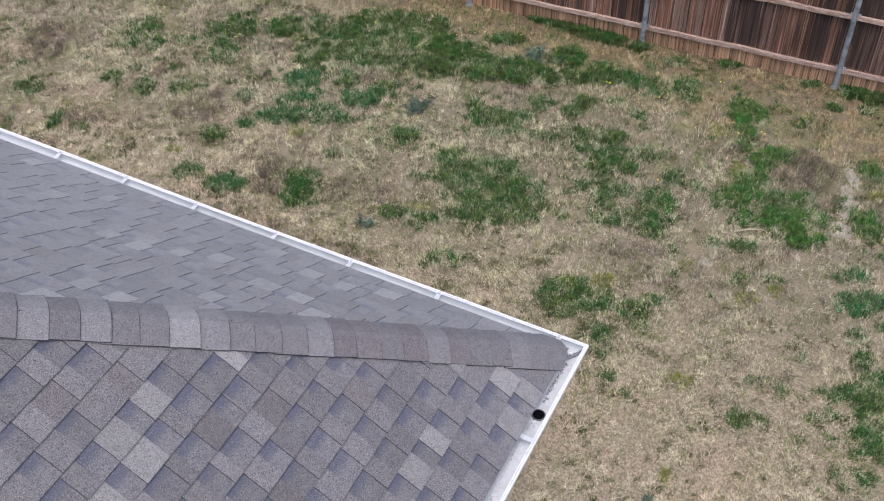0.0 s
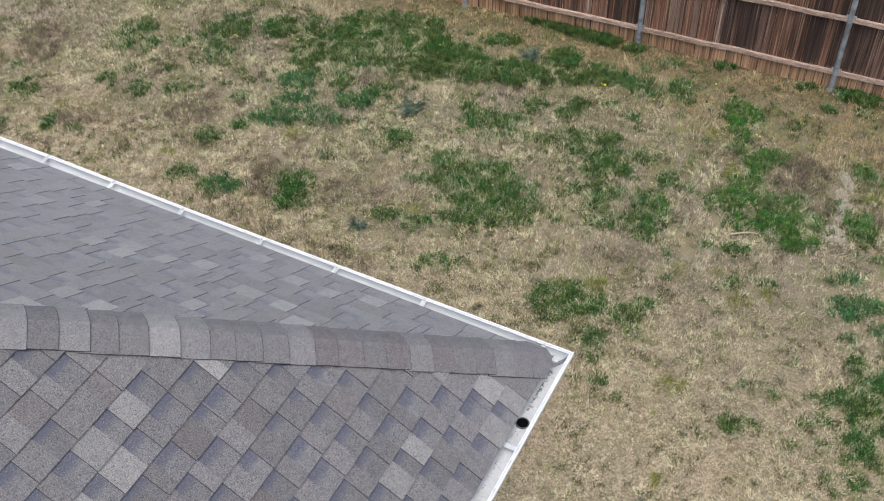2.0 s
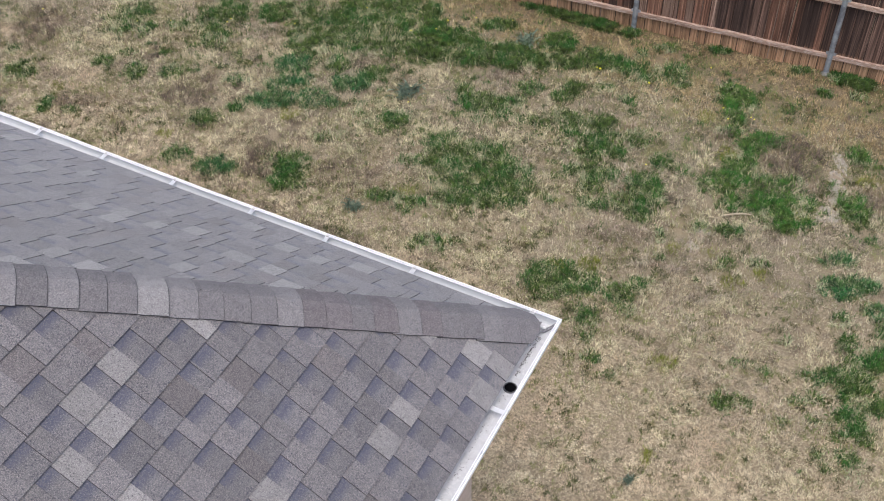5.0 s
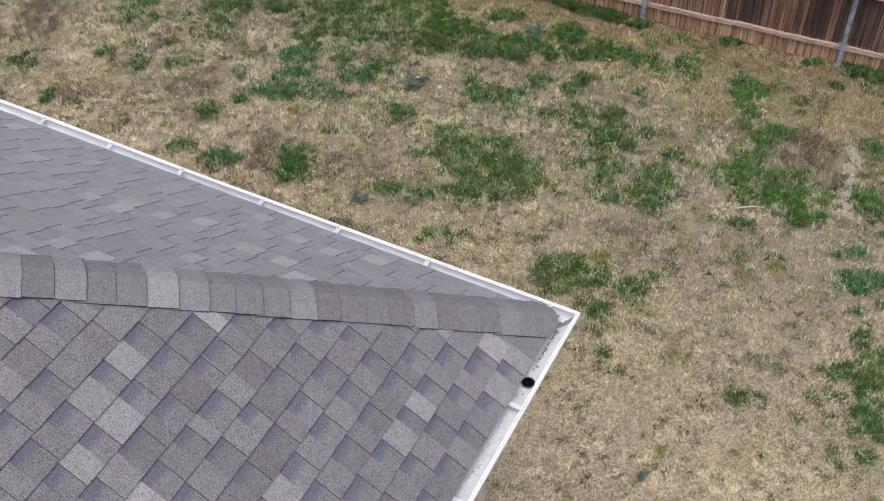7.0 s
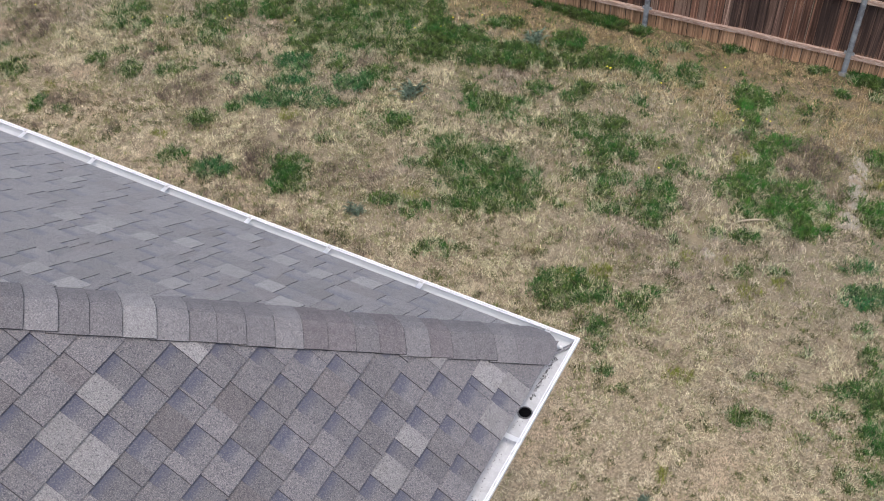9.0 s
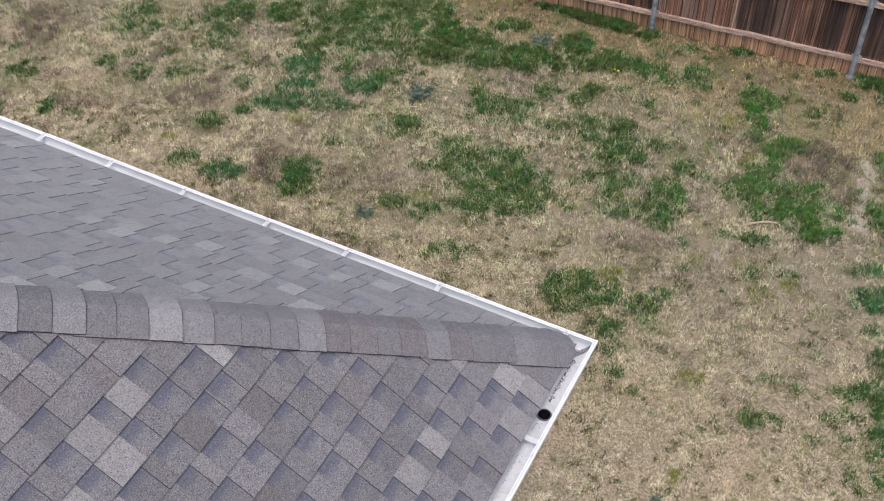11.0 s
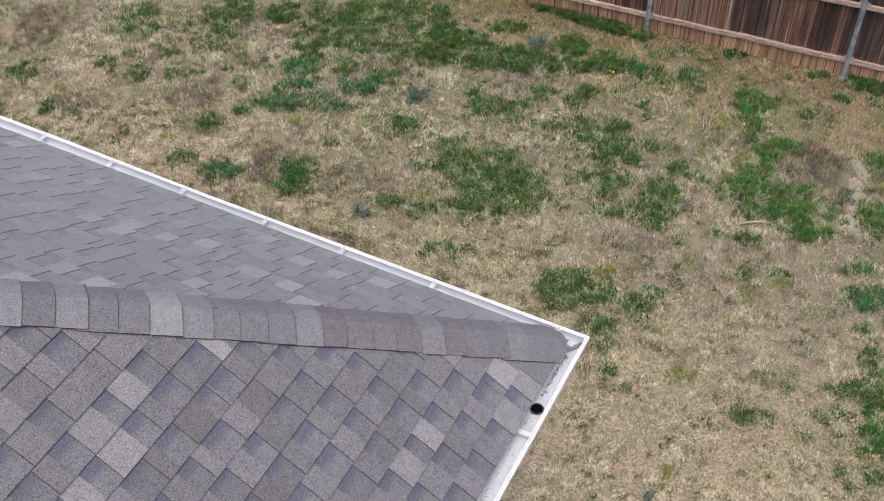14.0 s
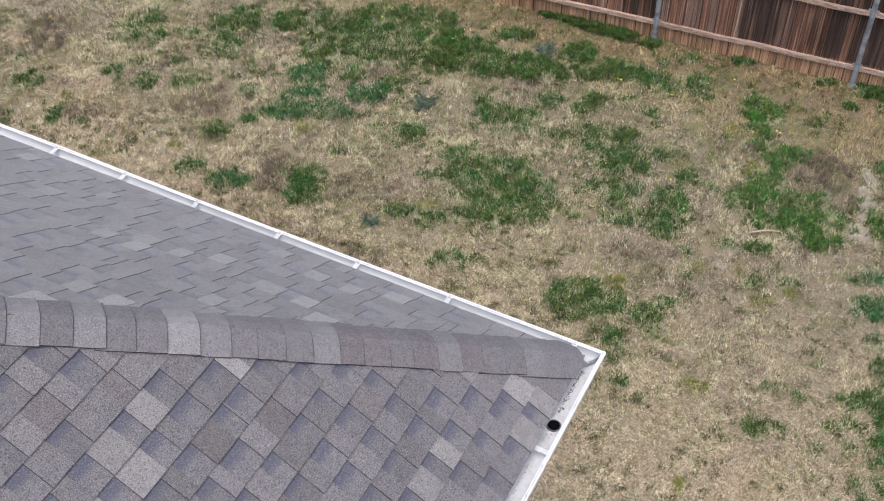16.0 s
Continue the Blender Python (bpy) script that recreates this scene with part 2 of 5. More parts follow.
def picket_wood(name, red, tan, dark, damp, foot):
    """Upright cedar boards: grain along the board, dark water stains that run on from board to board, a bleached foot under the bottom rail."""
    m = bpy.data.materials.new(name)
    m.use_nodes = True
    nt, b = m.node_tree, m.node_tree.nodes["Principled BSDF"]
    link = nt.links.new
    geo, info, local = nt.nodes.new("ShaderNodeNewGeometry"), nt.nodes.new("ShaderNodeObjectInfo"), nt.nodes.new("ShaderNodeTexCoord")

    def cloud(scale, detail=4.0, rgh=0.6):
        mp, n = nt.nodes.new("ShaderNodeMapping"), nt.nodes.new("ShaderNodeTexNoise")
        mp.inputs["Scale"].default_value = scale
        n.inputs["Scale"].default_value, n.inputs["Detail"].default_value, n.inputs["Roughness"].default_value = 1.0, detail, rgh
        link(geo.outputs["Position"], mp.inputs["Vector"])
        link(mp.outputs["Vector"], n.inputs["Vector"])
        return n.outputs["Fac"]

    def ramp(value, lo, hi, a=0.0, c=1.0):
        r = nt.nodes.new("ShaderNodeMapRange")
        for k, v in (("From Min", lo), ("From Max", hi), ("To Min", a), ("To Max", c)):
            r.inputs[k].default_value = v
        link(value, r.inputs["Value"])
        return r.outputs["Result"]

    def math_node(op, a, c):
        x = nt.nodes.new("ShaderNodeMath")
        x.operation = op
        for sock, v in ((x.inputs[0], a), (x.inputs[1], c)):
            if isinstance(v, float):
                sock.default_value = v
            else:
                link(v, sock)
        return x.outputs[0]

    def mix(fac, a, c):
        x = nt.nodes.new("ShaderNodeMix")
        x.data_type = "RGBA"
        link(fac, x.inputs[0])
        for sock, v in ((x.inputs[6], a), (x.inputs[7], c)):
            if isinstance(v, tuple):
                sock.default_value = (*v, 1.0)
            else:
                link(v, sock)
        return x.outputs[2]

    grain = cloud((85, 85, 2.6), 5.0, 0.65)
    broad = cloud((28, 28, 0.9), 3.0)
    col = mix(ramp(math_node("ADD", grain, broad), 0.72, 1.28), red, tan)
    col = mix(ramp(cloud((95, 95, 1.1), 3.0, 0.6), 0.54, 0.66, 0.0, 0.85), col, tuple(min(1.0, 1.9 * c) for c in tan))
    run = cloud((2.2, 2.2, 0.5), 3.0, 0.55)
    streak = cloud((34, 34, 0.7), 4.0, 0.65)
    wet = math_node("ADD", math_node("ADD", run, math_node("MULTIPLY", streak, 1.1)), math_node("MULTIPLY", info.outputs["Random"], 0.16))
    sep = nt.nodes.new("ShaderNodeSeparateXYZ")
    link(local.outputs["Object"], sep.inputs[0])
    wet = math_node("ADD", wet, math_node("MULTIPLY", math_node("ADD", sep.outputs[2], -0.75), 0.11))
    col = mix(ramp(wet, 1.15 - damp, 1.40 - damp, 0.0, 0.82), col, dark)
    low = math_node("ADD", sep.outputs[2], math_node("MULTIPLY", streak, 0.12))
    pale = mix(ramp(math_node("ADD", grain, streak), 0.80, 1.22), tuple(0.32 * c for c in foot), tuple(1.12 * c for c in foot))
    col = mix(ramp(low, 0.33, 0.25), col, pale)
    hsv = nt.nodes.new("ShaderNodeHueSaturation")
    link(col, hsv.inputs["Color"])
    link(ramp(info.outputs["Random"], 0.0, 1.0, 0.78, 1.24), hsv.inputs["Value"])
    link(hsv.outputs["Color"], b.inputs["Base Color"])
    b.inputs["Roughness"].default_value, b.inputs["Specular IOR Level"].default_value = 0.95, 0.12
    bump = nt.nodes.new("ShaderNodeBump")
    bump.inputs["Strength"].default_value, bump.inputs["Distance"].default_value = 1.0, 0.002
    link(grain, bump.inputs["Height"])
    link(bump.outputs["Normal"], b.inputs["Normal"])
    return m


FOOT = (0.56, 0.335, 0.20)
PICKET = [picket_wood("picket_red_brown", (0.088, 0.042, 0.030), (0.290, 0.160, 0.112), (0.027, 0.018, 0.015), 0.04, FOOT),
          picket_wood("picket_dark_stained", (0.075, 0.044, 0.036), (0.205, 0.130, 0.100), (0.024, 0.018, 0.017), 0.16, FOOT),
          picket_wood("picket_silvered", (0.110, 0.062, 0.046), (0.330, 0.225, 0.175), (0.031, 0.022, 0.019), 0.06, FOOT)]
# edge colours that paint the gaps between pickets: light shining through, or dark shade
ARRIS_PALE = surface("gap_light_arris", (0.20, 0.145, 0.115), (0.42, 0.33, 0.27), 0.05, 0.95)
ARRIS = surface("gap_shade_arris", (0.022, 0.016, 0.015), (0.06, 0.042, 0.036), 0.05, 0.95)
SOIL_RED = (0.165, 0.121, 0.071)
EARTH = two_zone(surface("dead_lawn_thatch", (0.046, 0.039, 0.022), (0.17, 0.142, 0.088), 0.03, 1.0, (0.50, 0.42, 0.31), 0.006, relief=0.012, relief_size=0.02,
                         stain=(0.24, 0.195, 0.125), stain_size=0.6, stain_share=0.35), 1, 6.2, 6.9, SOIL_RED, 0.25)
EARTH = two_zone(EARTH, 1, 4.3, 2.3, (0.29, 0.237, 0.158), 0.2)
EARTH = two_zone(EARTH, 1, 7.32, 7.5, (0.10, 0.10, 0.05), 0.02)
STRAW = surface("straw_blades", (0.335, 0.300, 0.178), (0.76, 0.694, 0.468), 0.03, 0.8, vary=0.36, by="island", grain=(0.39, 0.322, 0.215), grain_size=0.16, stain=(0.46, 0.39, 0.27), stain_size=0.5, stain_share=0.4)
MAUVE = surface("mauve_grey_straw", (0.265, 0.222, 0.165), (0.56, 0.484, 0.358), 0.03, 0.85, vary=0.5, by="island", grain=(0.355, 0.275, 0.215), grain_size=0.14)
PINK = surface("fine_pinkish_straw", (0.57, 0.475, 0.318), (0.87, 0.775, 0.558), 0.03, 0.85, vary=0.22, by="island", grain=(0.50, 0.385, 0.275), grain_size=0.10, stain=(0.58, 0.44, 0.315), stain_size=0.5, stain_share=0.4)
TAN = surface("rusty_straw", (0.25, 0.185, 0.098), (0.475, 0.375, 0.213), 0.2, 0.85, vary=0.5, by="island")
PALE_GREEN = surface("pale_green_blades", (0.22, 0.25, 0.135), (0.42, 0.44, 0.27), 0.1, 0.7, vary=0.4, by="island")
OLIVE = surface("olive_blades", (0.11, 0.13, 0.040), (0.25, 0.265, 0.10), 0.3, 0.8, vary=0.4, by="island")
MOSSY = surface("dark_olive_blades", (0.036, 0.046, 0.012), (0.105, 0.120, 0.036), 0.12, 0.8, vary=0.45, by="island", stain=(0.12, 0.092, 0.042), stain_size=0.3, stain_share=0.3)
RUSSET = surface("russet_weed", (0.16, 0.05, 0.035), (0.26, 0.10, 0.07), 0.05, 0.8, vary=0.3, by="island")
GREEN = surface("dull_green_blades", (0.009, 0.025, 0.004), (0.118, 0.184, 0.038), 0.055, 0.55, vary=0.7, by="island", stain=(0.030, 0.108, 0.016), stain_size=0.25, stain_share=0.4)
FRESH = surface("fresh_green_blades", (0.012, 0.036, 0.005), (0.132, 0.218, 0.046), 0.055, 0.55, vary=0.65, by="island", stain=(0.038, 0.150, 0.018), stain_size=0.2, stain_share=0.45)
BLUISH = surface("bluish_green_blades", (0.012, 0.040, 0.012), (0.105, 0.205, 0.060), 0.055, 0.55, vary=0.65, by="island", stain=(0.028, 0.125, 0.036), stain_size=0.2, stain_share=0.45)
LIME = surface("yellow_green_blades", (0.13, 0.155, 0.026), (0.27, 0.285, 0.055), 0.1, 0.7, vary=0.3, by="island")
BROWN = surface("dead_weed_stalks", (0.10, 0.074, 0.056), (0.25, 0.195, 0.152), 0.03, 0.9, vary=0.35, by="island")
TEAL = surface("thistle_leaf", (0.13, 0.20, 0.145), (0.29, 0.37, 0.28), 0.03, 0.7, vary=0.25)
YELLOW = surface("dandelion_yellow", (0.74, 0.66, 0.04), (0.86, 0.78, 0.10), 0.01, 0.7)
STEM = surface("dandelion_stem", (0.12, 0.17, 0.05), (0.18, 0.22, 0.08), 0.02, 0.7)
SAND = surface("pale_sand", (0.23, 0.20, 0.16), (0.34, 0.30, 0.25), 0.05, 1.0, (0.44, 0.40, 0.34), 0.012, relief=0.006, relief_size=0.02, stain=(0.27, 0.22, 0.16), stain_size=0.08)
CONCRETE = surface("concrete_footing", (0.17, 0.165, 0.15), (0.26, 0.25, 0.235), 0.03, 0.95, relief=0.004, relief_size=0.02)
BARK = surface("bare_twig", (0.30, 0.25, 0.17), (0.48, 0.41, 0.29), 0.03, 0.85)


# ---- building blocks ----
def mesh_of(name, verts, faces, mats=(), slots=None, uvs=None, smooth=False):
    me = bpy.data.meshes.new(name)
    me.from_pydata([tuple(v) for v in verts], [], faces)
    for m in mats:
        me.materials.append(m)
    if slots is not None:
        me.polygons.foreach_set("material_index", slots)
    if uvs is not None:
        layer = me.uv_layers.new(name="UVMap")
        layer.data.foreach_set("uv", np.array([uvs[i] for f in faces for i in f], dtype=np.float32).ravel())
    if smooth:
        me.polygons.foreach_set("use_smooth", [True] * len(me.polygons))
    me.update()
    return me


def child(name, me, parent, label="", kind=""):
    ob = new(name, me)
    ob.parent = parent
    return tagged(ob, label, kind=kind)


def thing(name, label, category, group="", kind="", at=(0, 0, 0)):
    ob = new(name)
    ob.location = at
    ob.empty_display_size = 0.1
    return tagged(ob, label, category, group, kind)


HEX = [(0, 3, 2, 1), (4, 5, 6, 7), (0, 1, 5, 4), (1, 2, 6, 5), (2, 3, 7, 6), (3, 0, 4, 7)]


def slab(a, b):
    """The corners of an upright box between two corners."""
    (x0, y0, z0), (x1, y1, z1) = a, b
    return [(x0, y0, z0), (x1, y0, z0), (x1, y1, z0), (x0, y1, z0), (x0, y0, z1), (x1, y0, z1), (x1, y1, z1), (x0, y1, z1)]


def box(name, a, b, m, bevel=0.0):
    me = mesh_of(name, slab(a, b), HEX, [m])
    if bevel:
        bm = bmesh.new()
        bm.from_mesh(me)
        bmesh.ops.bevel(bm, geom=bm.edges[:], offset=bevel, segments=2, affect="EDGES")
        bm.to_mesh(me)
        bm.free()
    return me


def tube(points, radii, sides=8):
    """A tube along points, with a radius at each."""
    verts, faces = [], []
    pts = [Vector(p) for p in points]
    for i, p in enumerate(pts):
        d = (pts[min(i + 1, len(pts) - 1)] - pts[max(i - 1, 0)]).normalized()
        u = d.orthogonal().normalized()
        w = d.cross(u)
        for j in range(sides):
            a = 2 * math.pi * j / sides
            verts.append(p + (u * math.cos(a) + w * math.sin(a)) * radii[i])
    for i in range(len(pts) - 1):
        for j in range(sides):
            k = (j + 1) % sides
            faces.append((i * sides + j, i * sides + k, (i + 1) * sides + k, (i + 1) * sides + j))
    faces.append(tuple(range(sides))[::-1])
    faces.append(tuple(range((len(pts) - 1) * sides, len(pts) * sides)))
    return verts, faces


def gz(x, y):
    """Height of the yard: it falls gently to the fence."""
    return 0.0225 * np.clip(x, -14, 8) + -0.0325 * (np.clip(y, -8, 9) - 3)


def lumps(x, y):
    """Unevenness of the yard, a centimetre or so."""
    return 0.005 * np.sin(2.1 * x + 1.3 * np.sin(1.7 * y)) * np.sin(1.9 * y + 0.7) + 0.004 * np.sin(4.3 * x + 2.9 * y) * np.sin(3.7 * y - 2.3 * x + 1.1)


# ---- the plan ----
LIP = 2.851            # height of the gutter's lip
PITCH = radians(34.007)
CO, SI = math.cos(PITCH), math.sin(PITCH)
EDGE, EDGE_N, RISE = 0.0881, 0.0729, 0.0053    # first shingle edges inside the lips, deck above the lip
EXPO = 0.143         # exposed height of a course
LA, LB = 11.0, 13.0  # length of the eaves along x and along y
FENCE_Y = 7.187

# ---- the ground ----
near_x, near_y = np.linspace(-16, 9, 120), np.linspace(-10, 9, 95)
far_out = [30, 80, 250, 800, 2500]
gx = np.concatenate([[-v for v in far_out[::-1]], near_x, far_out])
gy = np.concatenate([[-v for v in far_out[::-1]], near_y, far_out])
X, Y = np.meshgrid(gx, gy)
bumps = lumps(X.ravel(), Y.ravel())
Z = gz(X, Y).ravel() + np.where((np.abs(X.ravel()) < 20) & (np.abs(Y.ravel()) < 12), bumps, 0)
nx = len(gx)
quads = [(j * nx + i, j * nx + i + 1, (j + 1) * nx + i + 1, (j + 1) * nx + i) for j in range(len(gy) - 1) for i in range(nx - 1)]
ground = new("ground", mesh_of("ground", np.stack([X.ravel(), Y.ravel(), Z], 1), quads, [EARTH], smooth=True))
tagged(ground, "dry thatch and bare reddish soil of a patchy back yard", "ground", kind="structure")

# ---- the house: walls, eaves, roof ----
house = thing("house", "single-storey house with beige walls and a grey asphalt shingle hip roof", "house")
WO = 0.36
for a, b in (((-WO - 0.15, -LB + WO, -0.3), (-WO, -WO, LIP - 0.1)), ((-LA + WO, -LB + WO, -0.3), (-LA + WO + 0.15, -WO, LIP - 0.1)),
             ((-LA + WO + 0.15, -WO - 0.15, -0.3), (-WO - 0.15, -WO, LIP - 0.1)), ((-LA + WO + 0.15, -LB + WO, -0.3), (-WO - 0.15, -LB + WO + 0.15, LIP - 0.1))):
    child("wall", box("wall", a, b, WALL), house)
FA = 0.128
for a, b in (((-FA - 0.02, -LB + FA, LIP - 0.16), (-FA, -FA, LIP + 0.012)), ((-LA + FA, -LB + FA, LIP - 0.16), (-LA + FA + 0.02, -FA, LIP + 0.012)),
             ((-LA + FA + 0.02, -FA - 0.02, LIP - 0.16), (-FA - 0.02, -FA, LIP + 0.012)), ((-LA + FA + 0.02, -LB + FA, LIP - 0.16), (-FA - 0.02, -LB + FA + 0.02, LIP + 0.012))):
    child("fascia", box("fascia", a, b, TRIM), house, "white painted fascia board")
child("soffit", box("soffit", (-LA + FA + 0.02, -LB + FA + 0.02, LIP - 0.115), (-FA - 0.02, -FA - 0.02, LIP - 0.1), TRIM), house, "white soffit under the eaves")


class Slope:
    """One face of the hip roof: a corner of its eave, the way along the eave, the way inwards and the eave's length."""

    def __init__(self, corner, along, inward, length, side=0.0, shift=0.0):
        self.o, self.a, self.i, self.length = Vector((*corner, LIP + RISE)), Vector((*along, 0)), Vector((*inward, 0)), length
        self.side, self.shift = side or EDGE, shift
        self.up = self.i * CO + Vector((0, 0, SI))
        self.n = Vector((0, 0, CO)) - self.i * SI

    def at(self, s, u, h=0.0):
        """The place s metres along the eave from the corner of the lip, u up the slope and h off the deck."""
        return self.o + self.a * s + self.up * u + self.n * h

    def ends(self, u):
        rise = max(u, 0) * CO
        return self.side + rise, self.length - EDGE - rise


EAST = Slope((-EDGE, 0), (0, -1), (-1, 0), LB, EDGE_N, 0.006)
NORTH = Slope((0, -EDGE_N), (-1, 0), (0, -1), LA, shift=0.034)
WEST = Slope((-LA + EDGE, 0), (0, -1), (1, 0), LB)
SOUTH = Slope((0, -LB + EDGE), (-1, 0), (0, 1), LA)
TOP = (LA / 2 - EDGE) / CO
DECKS = {}
for f, label in ((EAST, "near"), (NORTH, "far"), (WEST, "back"), (SOUTH, "side")):
    u0 = 0.05
    lo, hi = f.ends(u0), f.ends(TOP)
    ring = [f.at(lo[0], u0, -0.004), f.at(lo[1], u0, -0.004), f.at(hi[1], TOP, -0.004), f.at(hi[0], TOP, -0.004)]
    v = [p - f.n * 0.016 for p in ring] + ring
    DECKS[label] = child("roof_slope", mesh_of("roof_slope", v, HEX, [FELT]), house, "roof slope laid with grey laminated asphalt shingles")


lo, hi = NORTH.ends(0)
v = [NORTH.at(s, u, h) for h in (-0.0052, -0.0032) for s, u in ((lo, 0.0125), (hi, 0.0125), (hi, 0.045), (lo, 0.045))]
child("drip_edge", mesh_of("drip_edge", v, HEX, [GUTTER]), house, "thin white metal drip edge under the shingles")


def tab_shape(f, k, s0, s1, tall):
    """A shingle tab's corners, faces and UVs: the butt end is thick, the head tucks under the course above."""
    u0, u1 = max(k * EXPO + f.shift, 0.0) - 0.003, (k + 1) * EXPO + f.shift + 0.03
    t0, t1 = (0.0148, 0.0032) if tall else (0.0108, 0.0010)
    if f is NORTH:
        t0, t1 = (0.0126, 0.0022) if tall else (0.0108, 0.0010)
    if k < 0:
        u0, t0 = 0.014, 0.0065
    e0, e1 = f.ends(u0), f.ends(u1)
    c = [(max(s0, e0[0]), u0, t0), (min(s1, e0[1]), u0, t0), (min(s1, e1[1]), u1, t1), (max(s0, e1[0]), u1, t1)]
    if c[1][0] - c[0][0] < 0.004:
        return None
    if c[2][0] < c[3][0]:
        m = 0.5 * (c[2][0] + c[3][0])
        c[2], c[3] = (m, u1, t1), (m, u1, t1)
    low = [f.at(s, u, -0.003) for s, u, t in c]
    top = [f.at(s, u, t) for s, u, t in c]
    v1 = (u1 - u0) / EXPO
    return low + top, HEX, [(0, 0), (1, 0), (1, v1), (0, v1)] * 2


def fill(seq, s, b, raised, rng):
    """Tabs of mixed width from s to b, raised and recessed by turns."""
    while b - s > 0.17:
        w = rng.uniform(0.085, 0.135)
        seq.append((s, s + w, raised))
        s, raised = s + w, not raised
    if b - s > 0.015:
        seq.append((s, b, raised))


def course(f, k, low, steps, rng):
    """The tabs of one course as (start, end, raised): recessed where a recess is known, raised where a step up is known."""
    lo, hi = f.ends(k * EXPO + f.shift)
    lo -= 0.001
    seq = []
    if low:
        s = lo
        for a, b in low:
            if b > lo + 0.02:
                a = max(a, lo)
                if a - s > 0.24:
                    fill(seq, s, a, True, rng)
                elif a - s > 0.01:
                    seq.append((s, a, True))
                seq.append((a, b, False))
                s = b
        fill(seq, s, hi, True, rng)
        return seq
    marks = [v for v in steps if lo < v < hi]
    fill(seq, lo, marks[0] if marks else hi, rng.random() < 0.5, rng)
    for a, b in zip(marks, marks[1:] + [hi]):
        if b - a < 0.30:
            m = a + (b - a) * rng.uniform(0.45, 0.6)
            seq += [(a, m, True), (m, b, False)]
        else:
            fill(seq, a, b, True, rng)
    return seq


# recessed stretches of the near slope, metres from the corner along the eave, course by course from the eave
EAST_LOW = {
    0: ((0.53, 0.61), (0.75, 0.84), (0.95, 1.04), (1.15, 1.27), (1.37, 1.46)), 1: ((0.62, 0.73), (0.83, 0.91), (1.03, 1.14), (1.27, 1.37), (1.50, 1.60)),
    2: ((0.68, 0.80), (0.90, 1.00), (1.10, 1.18), (1.31, 1.41), (1.52, 1.65)), 3: ((0.82, 0.92), (1.00, 1.11), (1.21, 1.32), (1.41, 1.54), (1.67, 1.78)),
    4: ((0.76, 0.82), (0.99, 1.08), (1.19, 1.29), (1.40, 1.52), (1.63, 1.75)), 5: ((0.97, 1.05), (1.18, 1.30), (1.39, 1.50), (1.59, 1.70), (1.80, 1.91)),
    6: ((1.04, 1.12), (1.22, 1.28), (1.37, 1.46), (1.59, 1.68), (1.79, 1.91), (2.04, 2.14))}
EAST_LOW.update({
    7: ((1.18, 1.26), (1.40, 1.53), (1.64, 1.78), (1.85, 1.94), (2.04, 2.15)), 8: ((1.28, 1.36), (1.45, 1.56), (1.57, 1.65), (1.79, 1.91), (1.98, 2.12), (2.25, 2.35)),
    9: ((1.44, 1.55), (1.63, 1.76), (1.84, 1.94), (2.09, 2.19), (2.30, 2.39)), 10: ((1.63, 1.74), (1.86, 1.95), (2.09, 2.20), (2.29, 2.41)),
    11: ((1.53, 1.62), (1.76, 1.85), (2.04, 2.15), (2.27, 2.37)), 12: ((1.79, 1.91), (2.00, 2.13), (2.24, 2.34))})
# places along the far slope where a raised tab begins
NORTH_STEPS = {
    0: (0.58, 0.81, 1.01, 1.20, 1.44, 1.59, 1.90, 2.18, 2.37, 2.49, 2.85, 3.31, 3.55), 1: (0.56, 0.81, 1.01, 1.23, 1.36, 1.57, 1.75, 2.10, 2.48, 2.66, 2.92, 3.31, 3.75),
    2: (0.74, 0.92, 1.14, 1.23, 1.43, 1.68, 1.90, 2.12, 2.30, 2.65, 2.84, 3.02, 3.15, 3.35, 3.59), 3: (0.85, 1.14, 1.38, 1.56, 1.80, 1.96, 2.11, 2.33, 2.54, 2.75, 2.90, 3.15),
    4: (0.79, 0.91, 1.07, 1.27, 1.47, 1.72, 1.83, 2.03, 2.22, 2.46, 2.75, 2.98, 3.21), 5: (1.05, 1.25, 1.44, 1.70, 1.79, 2.00, 2.20, 2.41, 2.60, 2.75, 2.98, 3.20),
    6: (1.20, 1.41, 1.54, 1.71, 1.94, 2.16, 2.36, 2.55, 2.83)}
NORTH_STEPS.update({
    7: (1.32, 1.43, 1.61, 1.81, 2.06, 2.28, 2.37, 2.56, 2.84), 8: (1.31, 1.50, 1.69, 1.94, 2.08, 2.14, 2.34, 2.56), 9: (1.50, 1.72, 1.93, 2.08, 2.34), 10: (1.67, 1.77, 1.94, 2.13, 2.40),
    11: (1.69, 1.90, 2.10, 2.32), 12: (1.75, 1.94), 13: (1.86,)})
EAST_PALE = {0: (0.48, 0.68), 1: (0.56,), 2: (1.05, 1.25), 3: (0.66,), 4: (1.80,), 7: (2.20,), 9: (1.38, 2.02, 2.25), 10: (1.80, 2.02)}
EAST_BROWN = {7: (1.5,), 8: (1.66,), 11: (1.84,), 12: (2.08,), 5: (1.70,)}
NORTH_PALE = {1: (1.09, 1.84, 3.62), 2: (1.29, 1.50, 2.90), 4: (1.88, 3.03), 5: (1.31, 1.50, 2.04, 2.25), 6: (1.07, 2.22, 2.44), 8: (1.53,), 11: (1.74, 1.94), 13: (1.92,), 14: (1.88,), 15: (1.72,)}


